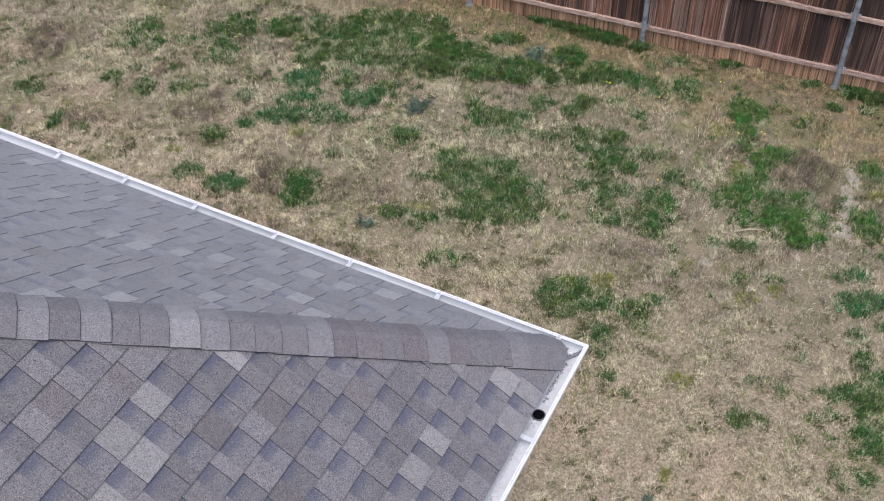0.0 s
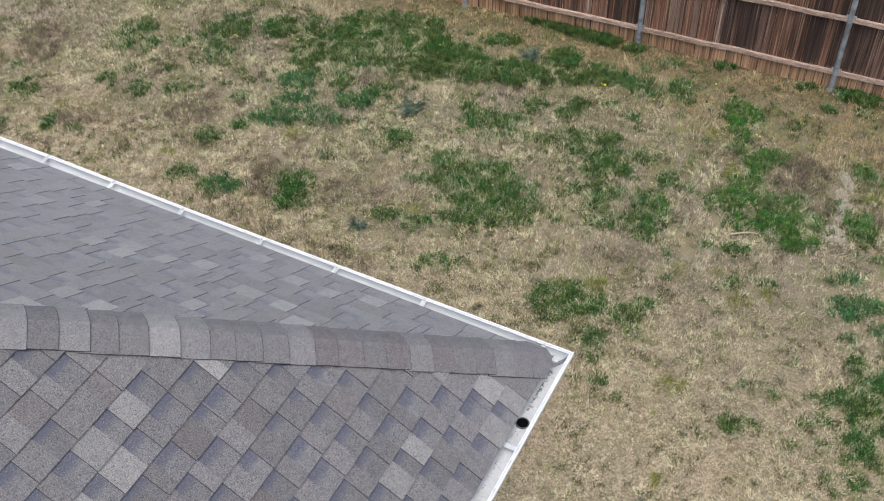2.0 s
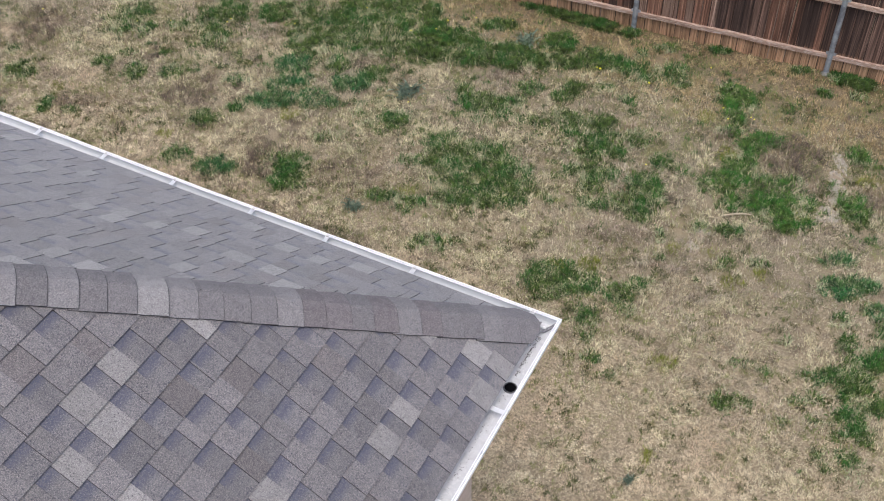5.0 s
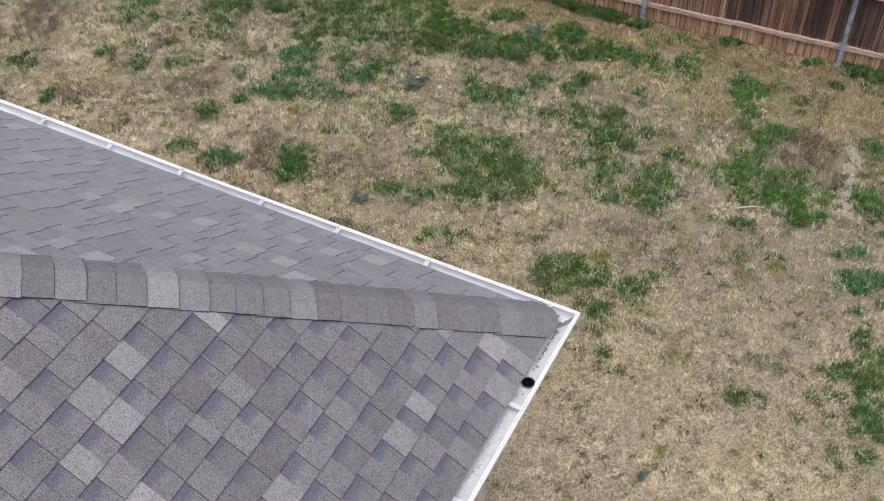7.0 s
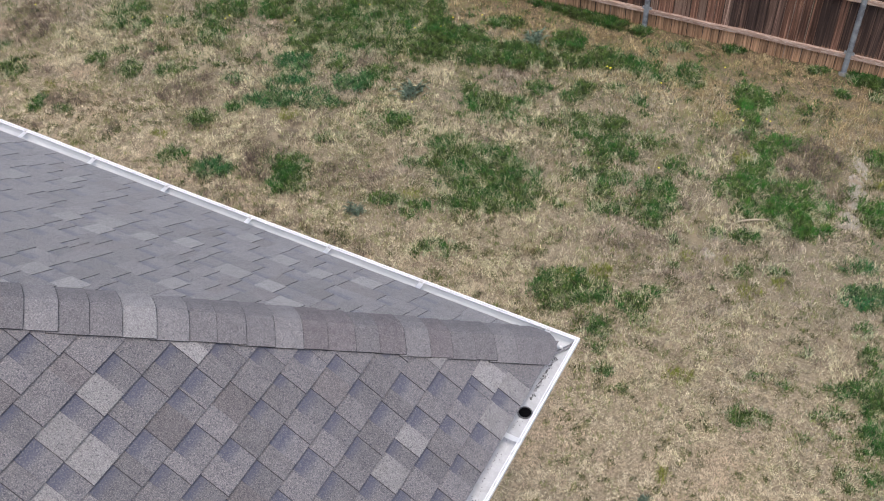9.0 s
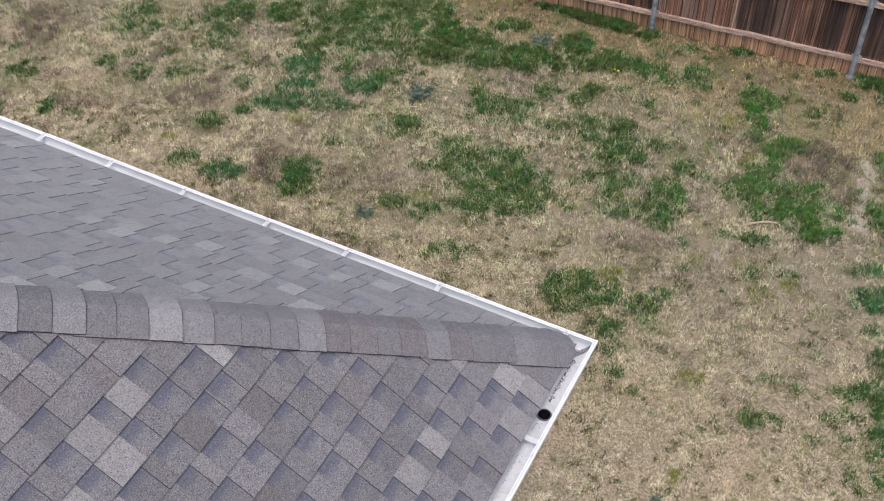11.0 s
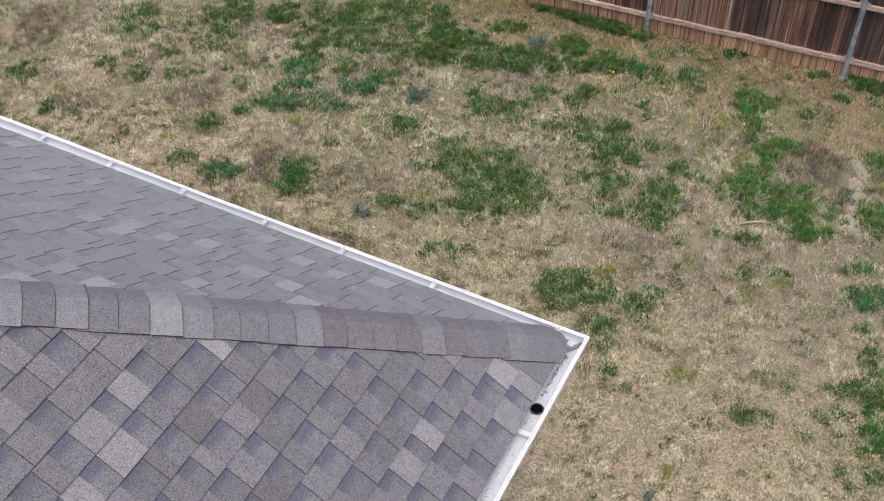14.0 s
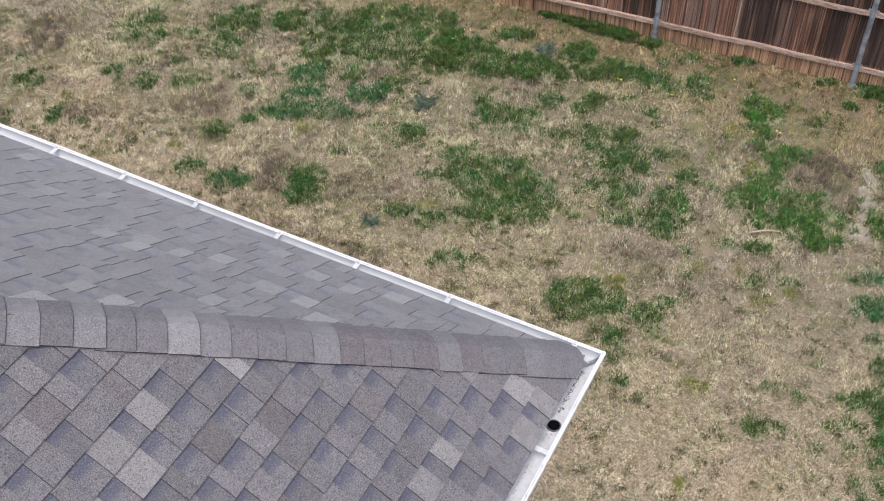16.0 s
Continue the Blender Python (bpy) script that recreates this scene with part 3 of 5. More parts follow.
def lay(f, deck, low, steps, pale, brown, seed, own_courses, own_length):
    """Lays a slope: tabs in the stretch that lies open beside the corner are pieces, the rest is joined."""
    rng = random.Random(seed)
    verts, faces, slots, uvs, made = [], [], [], [], 0
    for k in range(-1 if f.shift > 0.02 else 0, int(TOP / EXPO)):
        seq = course(f, k, low.get(k, ()), steps.get(k, ()), rng)
        light = [i for i, (a, b, _) in enumerate(seq) if any(a <= p < b for p in pale.get(k, ()))]
        for i, (a, b, tall) in enumerate(seq):
            slot = 0 if tall else 1
            if i in light:
                slot, tall = 2, True
            elif any(a <= p < b for p in brown.get(k, ())):
                slot = 3
            elif (k > 14 or a > (3.7 if steps else 2.6)) and rng.random() < 0.08:
                slot, tall = 2, True
            elif rng.random() < (0.10 if steps else 0.04):
                slot = 3
            shape = tab_shape(f, k, a + 0.0008, b - 0.0008, tall)
            if not shape:
                continue
            v, fc, uv = shape
            if k < own_courses and a < own_length and made < 298:
                child("shingle", mesh_of("shingle", v, fc, [SHINGLE[slot], ASPHALT, CUT], [1, 0, 1, 2, 1, 2], uv), deck)
                made += 1
            else:
                n = len(verts)
                verts += v
                uvs += uv
                faces += [tuple(n + j for j in q) for q in fc]
                slots += [4, slot, 4, 5, 4, 5]
    child("shingle_field", mesh_of("shingle_field", verts, faces, SHINGLE_FAR + [ASPHALT, CUT], slots, uvs), deck, kind="stuff")


# ---- hip and ridge caps ----
CAP_STEP = 0.1265


def cap_mesh(foot, d, near_n, far_n, start, m, lift=0.0, wide=1.0):
    """A cap bent over a hip: foot of the hip, its way up, the normals of both slopes, metres up the hip, material."""
    w1, w2 = d.cross(near_n).normalized(), d.cross(far_n).normalized()
    crown = (near_n + far_n).normalized()
    w1 = w1 if w1.z < 0 else -w1
    w2 = w2 if w2.z < 0 else -w2
    verts, faces = [], []
    qs = (-0.131 * wide, -0.09, -0.05, -0.025, 0, 0.025, 0.05, 0.09, 0.131 * wide)
    for along, h in ((start, 0.0245), (start + 0.0018, 0.0255), (start + CAP_STEP * 1.3, 0.0165)):
        for thick in (0.0075, 0.0):
            for q in qs:
                base = (w1 * -q if q < 0 else w2 * q)
                nrm = (near_n if q < 0 else far_n) * min(1, abs(q) / 0.06) + crown * max(0, 1 - abs(q) / 0.06)
                drop = -crown * 0.008 * max(0, 1 - abs(q) / 0.04)
                verts.append(foot + d * max(along, 0.83 * abs(q) - 0.012) + base + nrm * (h * (1 - 0.12 * (abs(q) / 0.128) ** 3) - 0.0075 + thick + lift) + drop)
    n = len(qs)
    slots = []
    for i in range(n - 1):
        for k in (0, 1):
            a, b = 2 * n * k, 2 * n * (k + 1)
            faces += [(a + i, a + i + 1, b + i + 1, b + i), (a + n + i + 1, a + n + i, b + n + i, b + n + i + 1)]
            slots += [1 - k, 1]
        faces += [(i + 1, i, n + i, n + i + 1), (4 * n + i, 4 * n + i + 1, 5 * n + i + 1, 5 * n + i)]
        slots += [1, 1]
    for k in (0, 1):
        a, b = 2 * n * k, 2 * n * (k + 1)
        faces += [(a, b, b + n, a + n), (a + n - 1, a + 2 * n - 1, b + 2 * n - 1, b + n - 1)]
        slots += [1, 1]
    return mesh_of("hip_cap", verts, faces, [m, ASPHALT], slots)


def hip_caps(foot, head, n1, n2, parent, starts, tones, rng):
    d = (head - foot).normalized()
    starts = list(starts)
    while starts[-1] + 2 * CAP_STEP < (head - foot).length:
        starts.append(starts[-1] + CAP_STEP)
    for i, start in enumerate(starts):
        m = CAP[tones.get(i, 0 if rng.random() < 0.72 or i < 21 else rng.choice((1, 2)))]
        child("hip_cap", cap_mesh(foot, d, n1, n2, start, m, rng.uniform(-0.0015, 0.0025), rng.uniform(0.98, 1.05)), parent)


APEX_N = EAST.at(EAST.ends(TOP)[0], TOP)
APEX_S = EAST.at(EAST.ends(TOP)[1], TOP)
rng = random.Random(5)
# caps from the eave's corner upwards: metres up the hip at which each begins; 1 is pale, 2 is brown, 3 is light
HIP_STARTS = (0.03, 0.167, 0.272, 0.394, 0.51, 0.637, 0.758, 0.887, 1.019, 1.139, 1.275, 1.392, 1.524, 1.653, 1.781, 1.90, 2.036, 2.176, 2.305, 2.425, 2.554)
hip_caps(EAST.at(EDGE_N, 0), APEX_N, EAST.n, NORTH.n, DECKS["near"], HIP_STARTS, {1: 0, 2: 3, 4: 0, 5: 2, 6: 3, 7: 2, 8: 0, 9: 2, 10: 2, 11: 3, 15: 3, 16: 1, 19: 3, 21: 3}, rng)
hip_caps(EAST.at(EAST.ends(0)[1], 0), APEX_S, EAST.n, SOUTH.n, DECKS["side"], (0.02,), {}, rng)
hip_caps(WEST.at(EDGE, 0), APEX_N, WEST.n, NORTH.n, DECKS["far"], (0.02,), {}, rng)
hip_caps(WEST.at(WEST.ends(0)[1], 0), APEX_S, WEST.n, SOUTH.n, DECKS["back"], (0.02,), {}, rng)
hip_caps(APEX_S, APEX_N, EAST.n, WEST.n, DECKS["back"], (0.0,), {}, rng)

# ---- the rain gutter ----
gutter = thing("rain_gutter", "white enamelled metal rain gutter along the eaves, inside greyed for dust and shade", "gutter")
FLOOR = -0.046
PROFILE_OUT = [(0.019, -0.003), (0.019, 0.003), (0.0135, 0.003), (0.0130, -0.011), (0.0080, -0.011), (0.0075, 0.004), (0.0, 0.004), (0.0, -0.020), (0.006, -0.026), (0.012, -0.040), (0.030, -0.049), (0.036, FLOOR - 0.004), (0.1265, FLOOR - 0.004), (0.1265, 0.02)]
PROFILE_IN = [(0.1245, 0.02), (0.1245, FLOOR), (0.048, FLOOR), (0.031, -0.0430), (0.0225, -0.034), (0.0180, -0.021), (0.0165, -0.012), (0.0165, -0.003)]


def bow(s):
    """How far the long run has pulled away from the fascia, s metres from the corner."""
    t = min(1.0, max(0.0, (s - 2.3) / 1.5))
    return 0.017 * t * t * (3 - 2 * t) * (1.0 if s < 6 else max(0.0, 1 - (s - 6) / 3))


def run(axis, length):
    """A gutter run swept along an eave, mitred at the house corner."""
    prof = PROFILE_OUT + PROFILE_IN
    n, verts, faces, slots = len(prof), [], [], []
    stations = [0.0] + [0.6 * q for q in range(1, int(length / 0.6))] + [length]
    for q, st in enumerate(stations):
        for d, z in prof:
            s = -d if q == 0 else (-length + d if q == len(stations) - 1 else -st)
            out = bow(st) * max(0.0, 1 - d / 0.126) if axis == 0 else 0.0
            verts.append((s, out - d, LIP + z) if axis == 0 else (-d, s, LIP + z))
    for q in range(len(stations) - 1):
        a, b = q * n, (q + 1) * n
        for i in range(n):
            j = (i + 1) % n
            faces.append((a + i, a + j, b + j, b + i) if axis else (a + j, a + i, b + i, b + j))
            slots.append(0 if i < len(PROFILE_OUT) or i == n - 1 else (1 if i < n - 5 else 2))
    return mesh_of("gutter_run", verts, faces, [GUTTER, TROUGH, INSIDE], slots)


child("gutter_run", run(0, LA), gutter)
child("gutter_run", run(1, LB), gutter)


def hanger(axis, s, skew=0.0):
    """A strap across the gutter's mouth with a hooked front clip."""
    bm = bmesh.new()
    path = [(0.126, 0.014), (0.10, 0.001), (0.05, -0.004), (0.018, -0.002), (0.010, 0.0035), (0.003, 0.004)]
    rows = []
    for d, z in path:
        row = []
        for e in (-0.014, 0.014):
            a = s + e + skew * d
            row.append(bm.verts.new((a, bow(-s) * (1 - d / 0.127) - d, LIP + z + 0.002) if axis == 0 else (-d, a, LIP + z + 0.002)))
        rows.append(row)
    for r0, r1 in zip(rows, rows[1:]):
        bm.faces.new((r0[0], r0[1], r1[1], r1[0]))
    bmesh.ops.solidify(bm, geom=bm.faces[:], thickness=0.002)
    me = bpy.data.meshes.new("hanger")
    bm.to_mesh(me)
    bm.free()
    me.materials.append(STRAP)
    h = child("hanger", me, gutter, "white metal gutter hanger")
    a, b = ((s - 0.008, bow(-s) - 0.024, LIP - 0.010), (s + 0.008, bow(-s) - 0.010, LIP + 0.0065)) if axis == 0 else ((-0.026, s - 0.006, LIP - 0.010), (-0.014, s + 0.006, LIP - 0.001))
    child("clip", box("clip", a, b, CLIP), h, "grey spring clip")


for s in (-0.165, -0.895, -1.469, -1.991, -2.574, -3.119, -3.662, -4.28, -4.87, -5.45, -6.05, -6.6, -7.2, -7.8, -8.4, -9.0, -9.6, -10.2):
    hanger(0, s)
for s in (-0.700, -1.305, -1.9, -2.5, -3.1, -3.7, -4.3, -4.9, -5.5, -6.1, -6.7, -7.3, -7.9, -8.5, -9.1, -9.7, -10.3, -11.0, -11.7, -12.4):
    hanger(1, s)


def ring(cx, cy, z0, r_in, r_out, h, sides=24):
    v, f = [], []
    for i in range(sides):
        a = 2 * math.pi * i / sides
        for r, z in ((r_in, z0 - 0.03), (r_in, z0 + h), (r_out, z0 + h * 0.8), (r_out + 0.002, z0)):
            v.append((cx + r * math.cos(a), cy + r * math.sin(a), z))
    for i in range(sides):
        j = (i + 1) % sides
        f += [(i * 4 + q, j * 4 + q, j * 4 + q + 1, i * 4 + q + 1) for q in range(3)]
    return v, f


OX, OY = -0.0671, -0.5121
outlet = child("outlet", mesh_of("outlet", *ring(OX, OY, LIP + FLOOR + 0.001, 0.030, 0.036, 0.004), [RIM], smooth=True), gutter, "round dirty-rimmed outlet hole")
# the floor has no hole: a black disc paints the darkness of the drain
v, f = tube([(OX, OY, LIP + FLOOR + 0.003), (OX, OY, LIP + FLOOR + 0.0005)], [0.0305, 0.0305], 24)
child("drain_mouth", mesh_of("drain_mouth", v, f, [BLACK]), outlet, "black disc painted as the dark of the drain opening")


def ribbon(name, points, width, m, seed, crumple=0.006):
    """A crumpled smear of sealant along points."""
    r = random.Random(seed)
    verts, faces = [], []
    pts = [Vector(p) for p in points]
    steps = 14
    for i in range(steps + 1):
        t = i / steps * (len(pts) - 1)
        j = min(int(t), len(pts) - 2)
        p = pts[j].lerp(pts[j + 1], t - j)
        d = (pts[j + 1] - pts[j]).normalized()
        side = Vector((-d.y, d.x, 0)).normalized()
        for q in (-1, -0.35, 0.35, 1):
            wv = width * (0.7 + 0.5 * r.random()) * (1 - 0.55 * abs(i / steps - 0.5) * 2)
            verts.append(p + side * q * wv + Vector((0, 0, 0.004 * (1 - q * q) + r.uniform(-1, 1) * crumple * 0.5)))
    for i in range(steps):
        for q in range(3):
            a = i * 4 + q
            faces.append((a, a + 1, a + 5, a + 4))
    me = mesh_of(name, verts, faces, [m], smooth=True)
    bm = bmesh.new()
    bm.from_mesh(me)
    bmesh.ops.solidify(bm, geom=bm.faces[:], thickness=0.004)
    bm.to_mesh(me)
    bm.free()
    return me


child("sealant", ribbon("sealant", [(-0.020, -0.022, LIP - 0.022), (-0.042, -0.050, LIP - 0.040), (-0.070, -0.092, LIP - 0.041), (-0.094, -0.130, LIP - 0.038)], 0.009, SEAL, 3, 0.005), gutter, "smeared grey sealant in the mitred corner")
child("sealant", ribbon("sealant", [(-0.090, -0.080, LIP - 0.036), (-0.072, -0.076, LIP - 0.026), (-0.060, -0.070, LIP - 0.034)], 0.006, SEAL_PALE, 4), gutter, "curl of white sealant")

grng = random.Random(9)
v, f = [], []
for i in range(230):
    t = grng.random()
    clump = 0.5 + 0.5 * math.sin(t * 31)
    x, y = -0.083 + grng.gauss(0.004, 0.006) * (0.4 + clump) + 0.004, -0.13 - 0.30 * t
    r = grng.uniform(0.0010, 0.0026)
    z = LIP + FLOOR + 0.0005 
    n = len(v)
    v += [(x - r, y - r * 0.6, z), (x + r, y - r, z), (x + r * 0.7, y + r, z), (x - r * 0.8, y + r * 0.8, z), (x, y, z + r * 1.4)]
    f += [(n, n + 1, n + 4), (n + 1, n + 2, n + 4), (n + 2, n + 3, n + 4), (n + 3, n, n + 4)]
for i in range(120):
    y = -0.55 - 1.2 * grng.random()
    x, r, z = -0.08 + grng.uniform(-0.012, 0.03) * grng.random(), grng.uniform(0.001, 0.003), LIP + FLOOR + 0.0005
    n = len(v)
    v += [(x - r, y - r * 0.6, z), (x + r, y - r, z), (x + r * 0.7, y + r, z), (x - r * 0.8, y + r * 0.8, z), (x, y, z + r * 1.4)]
    f += [(n, n + 1, n + 4), (n + 1, n + 2, n + 4), (n + 2, n + 3, n + 4), (n + 3, n, n + 4)]
grit = new("gutter_grit", mesh_of("gutter_grit", v, f, [GRIT]))
tagged(grit, "dark washed-off shingle granules lying in the gutter", "grit", kind="stuff")

# ---- the fence ----
fence = thing("fence", "weathered red-brown wooden picket fence on galvanised steel posts", "fence")
PICK = 0.0915
post_x = [-1.925 + 2.248 * i for i in range(-7, 5)]
FEND = (post_x[0] - 0.3, post_x[-1] + 0.3)


def fence_y(x):
    return FENCE_Y + 0.0301 * (x + 0.8)


for x in post_x:
    y = fence_y(x) - 0.035
    z = float(gz(x, y))
    vv, ff = tube([(x, y, z - 0.3), (x, y, z + 1.70), (x, y, z + 1.715)], [0.030, 0.030, 0.02], 16)
    p = child("post", mesh_of("post", vv, ff, [STEEL], smooth=False), fence, "round galvanised steel post")
    vv, ff = tube([(x, y, z - 0.03), (x, y, z + 0.012), (x - 0.005, y - 0.004, z + 0.035)], [0.06, 0.05, 0.034], 12)
    child("footing", mesh_of("footing", vv, ff, [CONCRETE], smooth=True), p, "pale concrete footing")
    for h in (0.235, 0.915, 1.57):
        child("bracket", box("bracket", (x - 0.055, y + 0.004, z + h - 0.03), (x + 0.055, y + 0.037, z + h + 0.042), STEEL, 0.004), p)
frng = random.Random(21)
for i, (x0, x1) in enumerate(zip(post_x, post_x[1:])):
    for h in (0.235, 0.915, 1.57):
        n, vv, ff = 7, [], []
        for j in range(n):
            t = j / (n - 1)
            x = x0 + 0.005 + (x1 - x0 - 0.01) * t
            y = fence_y(x)
            z = float(gz(x, y)) + h + 0.012 * math.sin(math.pi * t) * frng.uniform(-1, 1) + frng.uniform(-0.003, 0.003)
            vv += [(x, y - 0.036, z - 0.026), (x, y, z - 0.026), (x, y, z + 0.022), (x, y - 0.036, z + 0.022)]
        for j in range(n - 1):
            for q in range(4):
                a, b = j * 4 + q, j * 4 + (q + 1) % 4
                ff.append((a, a + 4, b + 4, b))
        ff += [(0, 1, 2, 3), (n * 4 - 1, n * 4 - 2, n * 4 - 3, n * 4 - 4)]
        child("rail", mesh_of("rail", vv, ff, [RAIL]), fence, "pale weathered wooden rail")
picket_meshes = []
for m in PICKET:
    for q in range(3):
        w, t, h = 0.0472 - 0.0005 * q, 0.008, 1.83
        out = [(-w, -0.06), (w, -0.06 + 0.006 * (q - 1)), (w, h - 0.03), (w - 0.025, h), (-w + 0.025, h), (-w, h - 0.03)]
        inner = [(x - math.copysign(0.0035, x), z) for x, z in out]
        vv = [(x, -t, z) for x, z in inner] + [(x, 0.004 - t, z) for x, z in out] + [(x, t, z) for x, z in out]
        ff = [(0, 1, 2, 3, 4, 5), (17, 16, 15, 14, 13, 12)]
        ff += [(a + k, a + k + 6, (a + 1) % 6 + k + 6, (a + 1) % 6 + k) for k in (0, 6) for a in range(6)]
        # chamfers and sides carry the painted gap line, pale on one width in three
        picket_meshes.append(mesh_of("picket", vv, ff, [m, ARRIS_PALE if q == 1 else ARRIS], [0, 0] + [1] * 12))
x = FEND[0]
stretch = 0
while x < FEND[1]:
    bay = (x - -1.925) / 2.248
    damp = 0.85 if 0.43 < bay < 0.70 or 0.83 < bay < 1.3 else (0.4 if 0.70 <= bay <= 0.85 else (0.06 if 0.0 < bay < 0.43 else 0.3 + 0.4 * noise.noise((x * 1.7, 3.1, 0))))
    row = 1 if frng.random() < damp else frng.choice((0, 2, 2) if 0.0 < bay < 0.43 else (0, 0, 2))
    p = child("picket", picket_meshes[row * 3 + frng.randrange(3)], fence)
    y = fence_y(x) + 0.0095 + frng.uniform(0, 0.003)
    p.matrix_basis = pose(x + frng.uniform(-0.0012, 0.0012), y + 0.011 * (stretch % 2), float(gz(x, y)) + frng.uniform(-0.012, 0.012), frng.uniform(-0.4, 0.4), frng.uniform(-0.35, 0.35), frng.uniform(-1.5, 1.5))
    x += PICK
    stretch += 1

# ---- the lawn ----
def vn(x, y, size, seed):
    """Smooth noise over the plan from -1 to 1, with lumps of about that size in metres; arrays in, array out."""
    table = np.random.default_rng(seed).uniform(-1, 1, (256, 256))
    u, v = np.asarray(x) / size + 900.0, np.asarray(y) / size + 900.0
    i, j = np.floor(u).astype(int), np.floor(v).astype(int)
    fu, fv = u - i, v - j
    fu, fv = fu * fu * (3 - 2 * fu), fv * fv * (3 - 2 * fv)
    i0, j0, i1, j1 = i % 256, j % 256, (i + 1) % 256, (j + 1) % 256
    return (table[i0, j0] * (1 - fu) + table[i1, j0] * fu) * (1 - fv) + (table[i0, j1] * (1 - fu) + table[i1, j1] * fu) * fv


def blades(name, x, y, az, length, width, lean, m, fine=False):
    """Blades of grass in one mesh: foot, heading, length, width and lean from the upright, arrays all. Curled strips, or slim straight ones where fine."""
    n = len(x)
    z = gz(x, y) + lumps(x, y) - 0.003
    dx, dy = np.cos(az), np.sin(az)
    px, py = -dy, dx
    if fine:
        h2, o2 = length * np.cos(np.minimum(lean, 1.5)), length * np.sin(lean)
        rows = ((-1, 0 * o2, 0 * h2, 1.0), (1, 0 * o2, 0 * h2, 1.0), (0, o2, h2, 0))
        corners, starts = [0, 1, 2], [0]
    else:
        mid, tip = lean * 0.6, np.minimum(lean * 1.35, 1.62)
        h1, o1 = length * 0.5 * np.cos(mid), length * 0.5 * np.sin(mid)
        h2, o2 = h1 + length * 0.5 * np.cos(tip), o1 + length * 0.5 * np.sin(tip)
        rows = ((-1, 0 * o1, 0 * h1, 1.0), (1, 0 * o1, 0 * h1, 1.0), (1, o1, h1, 0.8), (-1, o1, h1, 0.8), (0, o2, h2, 0))
        corners, starts = [0, 1, 2, 3, 3, 2, 4], [0, 4]
    k, c = len(rows), len(corners)
    curl = np.zeros(n) if fine else length * np.random.default_rng(n).normal(0, 0.28, n)
    out = np.empty((n, k, 3), dtype=np.float32)
    for i, (side, o, h, wd) in enumerate(rows):
        aside = side * wd * width * 0.5 + (curl if i == k - 1 else 0)
        out[:, i, 0] = x + dx * o + px * aside
        out[:, i, 1] = y + dy * o + py * aside
        out[:, i, 2] = z + np.maximum(h, 0.0) + (0.006 if i == k - 1 else 0)
    me = bpy.data.meshes.new(name)
    me.vertices.add(n * k)
    me.vertices.foreach_set("co", out.ravel())
    me.loops.add(n * c)
    me.loops.foreach_set("vertex_index", (np.arange(n, dtype=np.int32)[:, None] * k + np.array(corners, dtype=np.int32)[None]).ravel())
    me.polygons.add(n * len(starts))
    me.polygons.foreach_set("loop_start", (np.arange(n, dtype=np.int32)[:, None] * c + np.array(starts, dtype=np.int32)[None]).ravel())
    me.materials.append(m)
    me.update(calc_edges=True)
    me.validate()
    return new(name, me)


def tufts(r, cx, cy, each, spread):
    """Feet and headings of blades that spring from tufts; the headings follow a tousled flow."""
    n = len(cx)
    a = r.uniform(0, 2 * np.pi, (n, each))
    d = np.abs(r.normal(0, spread, (n, each)))
    x, y = cx[:, None] + d * np.cos(a), cy[:, None] + d * np.sin(a)
    comb = (np.pi * 1.6 * (vn(cx, cy, 0.22, 5) + 0.5 * vn(cx, cy, 0.07, 6)))[:, None]
    az = np.where(r.uniform(0, 1, (n, each)) < 0.55, comb + r.normal(0, 0.6, (n, each)), a + r.normal(0, 0.7, (n, each)))
    return x.ravel(), y.ravel(), az.ravel()


def in_yard(x, y):
    """The open yard: outside the house walls and in front of the fence."""
    return ~((x < -0.25) & (y < -0.25) & (x > -LA) & (y > -LB)) & (y < FENCE_Y + 0.02)


# patches of living grass and weeds: x, y, half width across and along, density; the yard's heading is turned by 28 degrees
GREEN_1 = [(-7.95, 3.23, 0.18, 0.16, 0.7), (-8.34, 3.56, 0.08, 0.1, 0.4), (-7.19, 3.83, 0.1, 0.12, 0.9), (-6.74, 3.83, 0.11, 0.16, 0.8), (-6.35, 3.99, 0.13, 0.11, 0.6), (-7.51, 4.94, 0.11, 0.16, 0.8), (-7.21, 4.61, 0.08, 0.1, 0.6), (-6.9, 4.81, 0.12, 0.08, 0.6), (-7.56, 4.63, 0.17, 0.26, 0.35), (-6.59, 5.17, 0.17, 0.26, 0.8), (-6.33, 4.81, 0.13, 0.19, 0.6), (-5.5, 3.41, 0.13, 0.11, 1), (-7.23, 2.88, 0.07, 0.12, 0.8), (-6.91, 2.9, 0.07, 0.08, 0.5), (-7.68, 2.64, 0.04, 0.11, 0.8), (-7.09, 4.1, 0.07, 0.06, 0.4), (-4.85, 2.81, 0.17, 0.13, 1), (-5.36, 2.8, 0.13, 0.13, 0.5)]
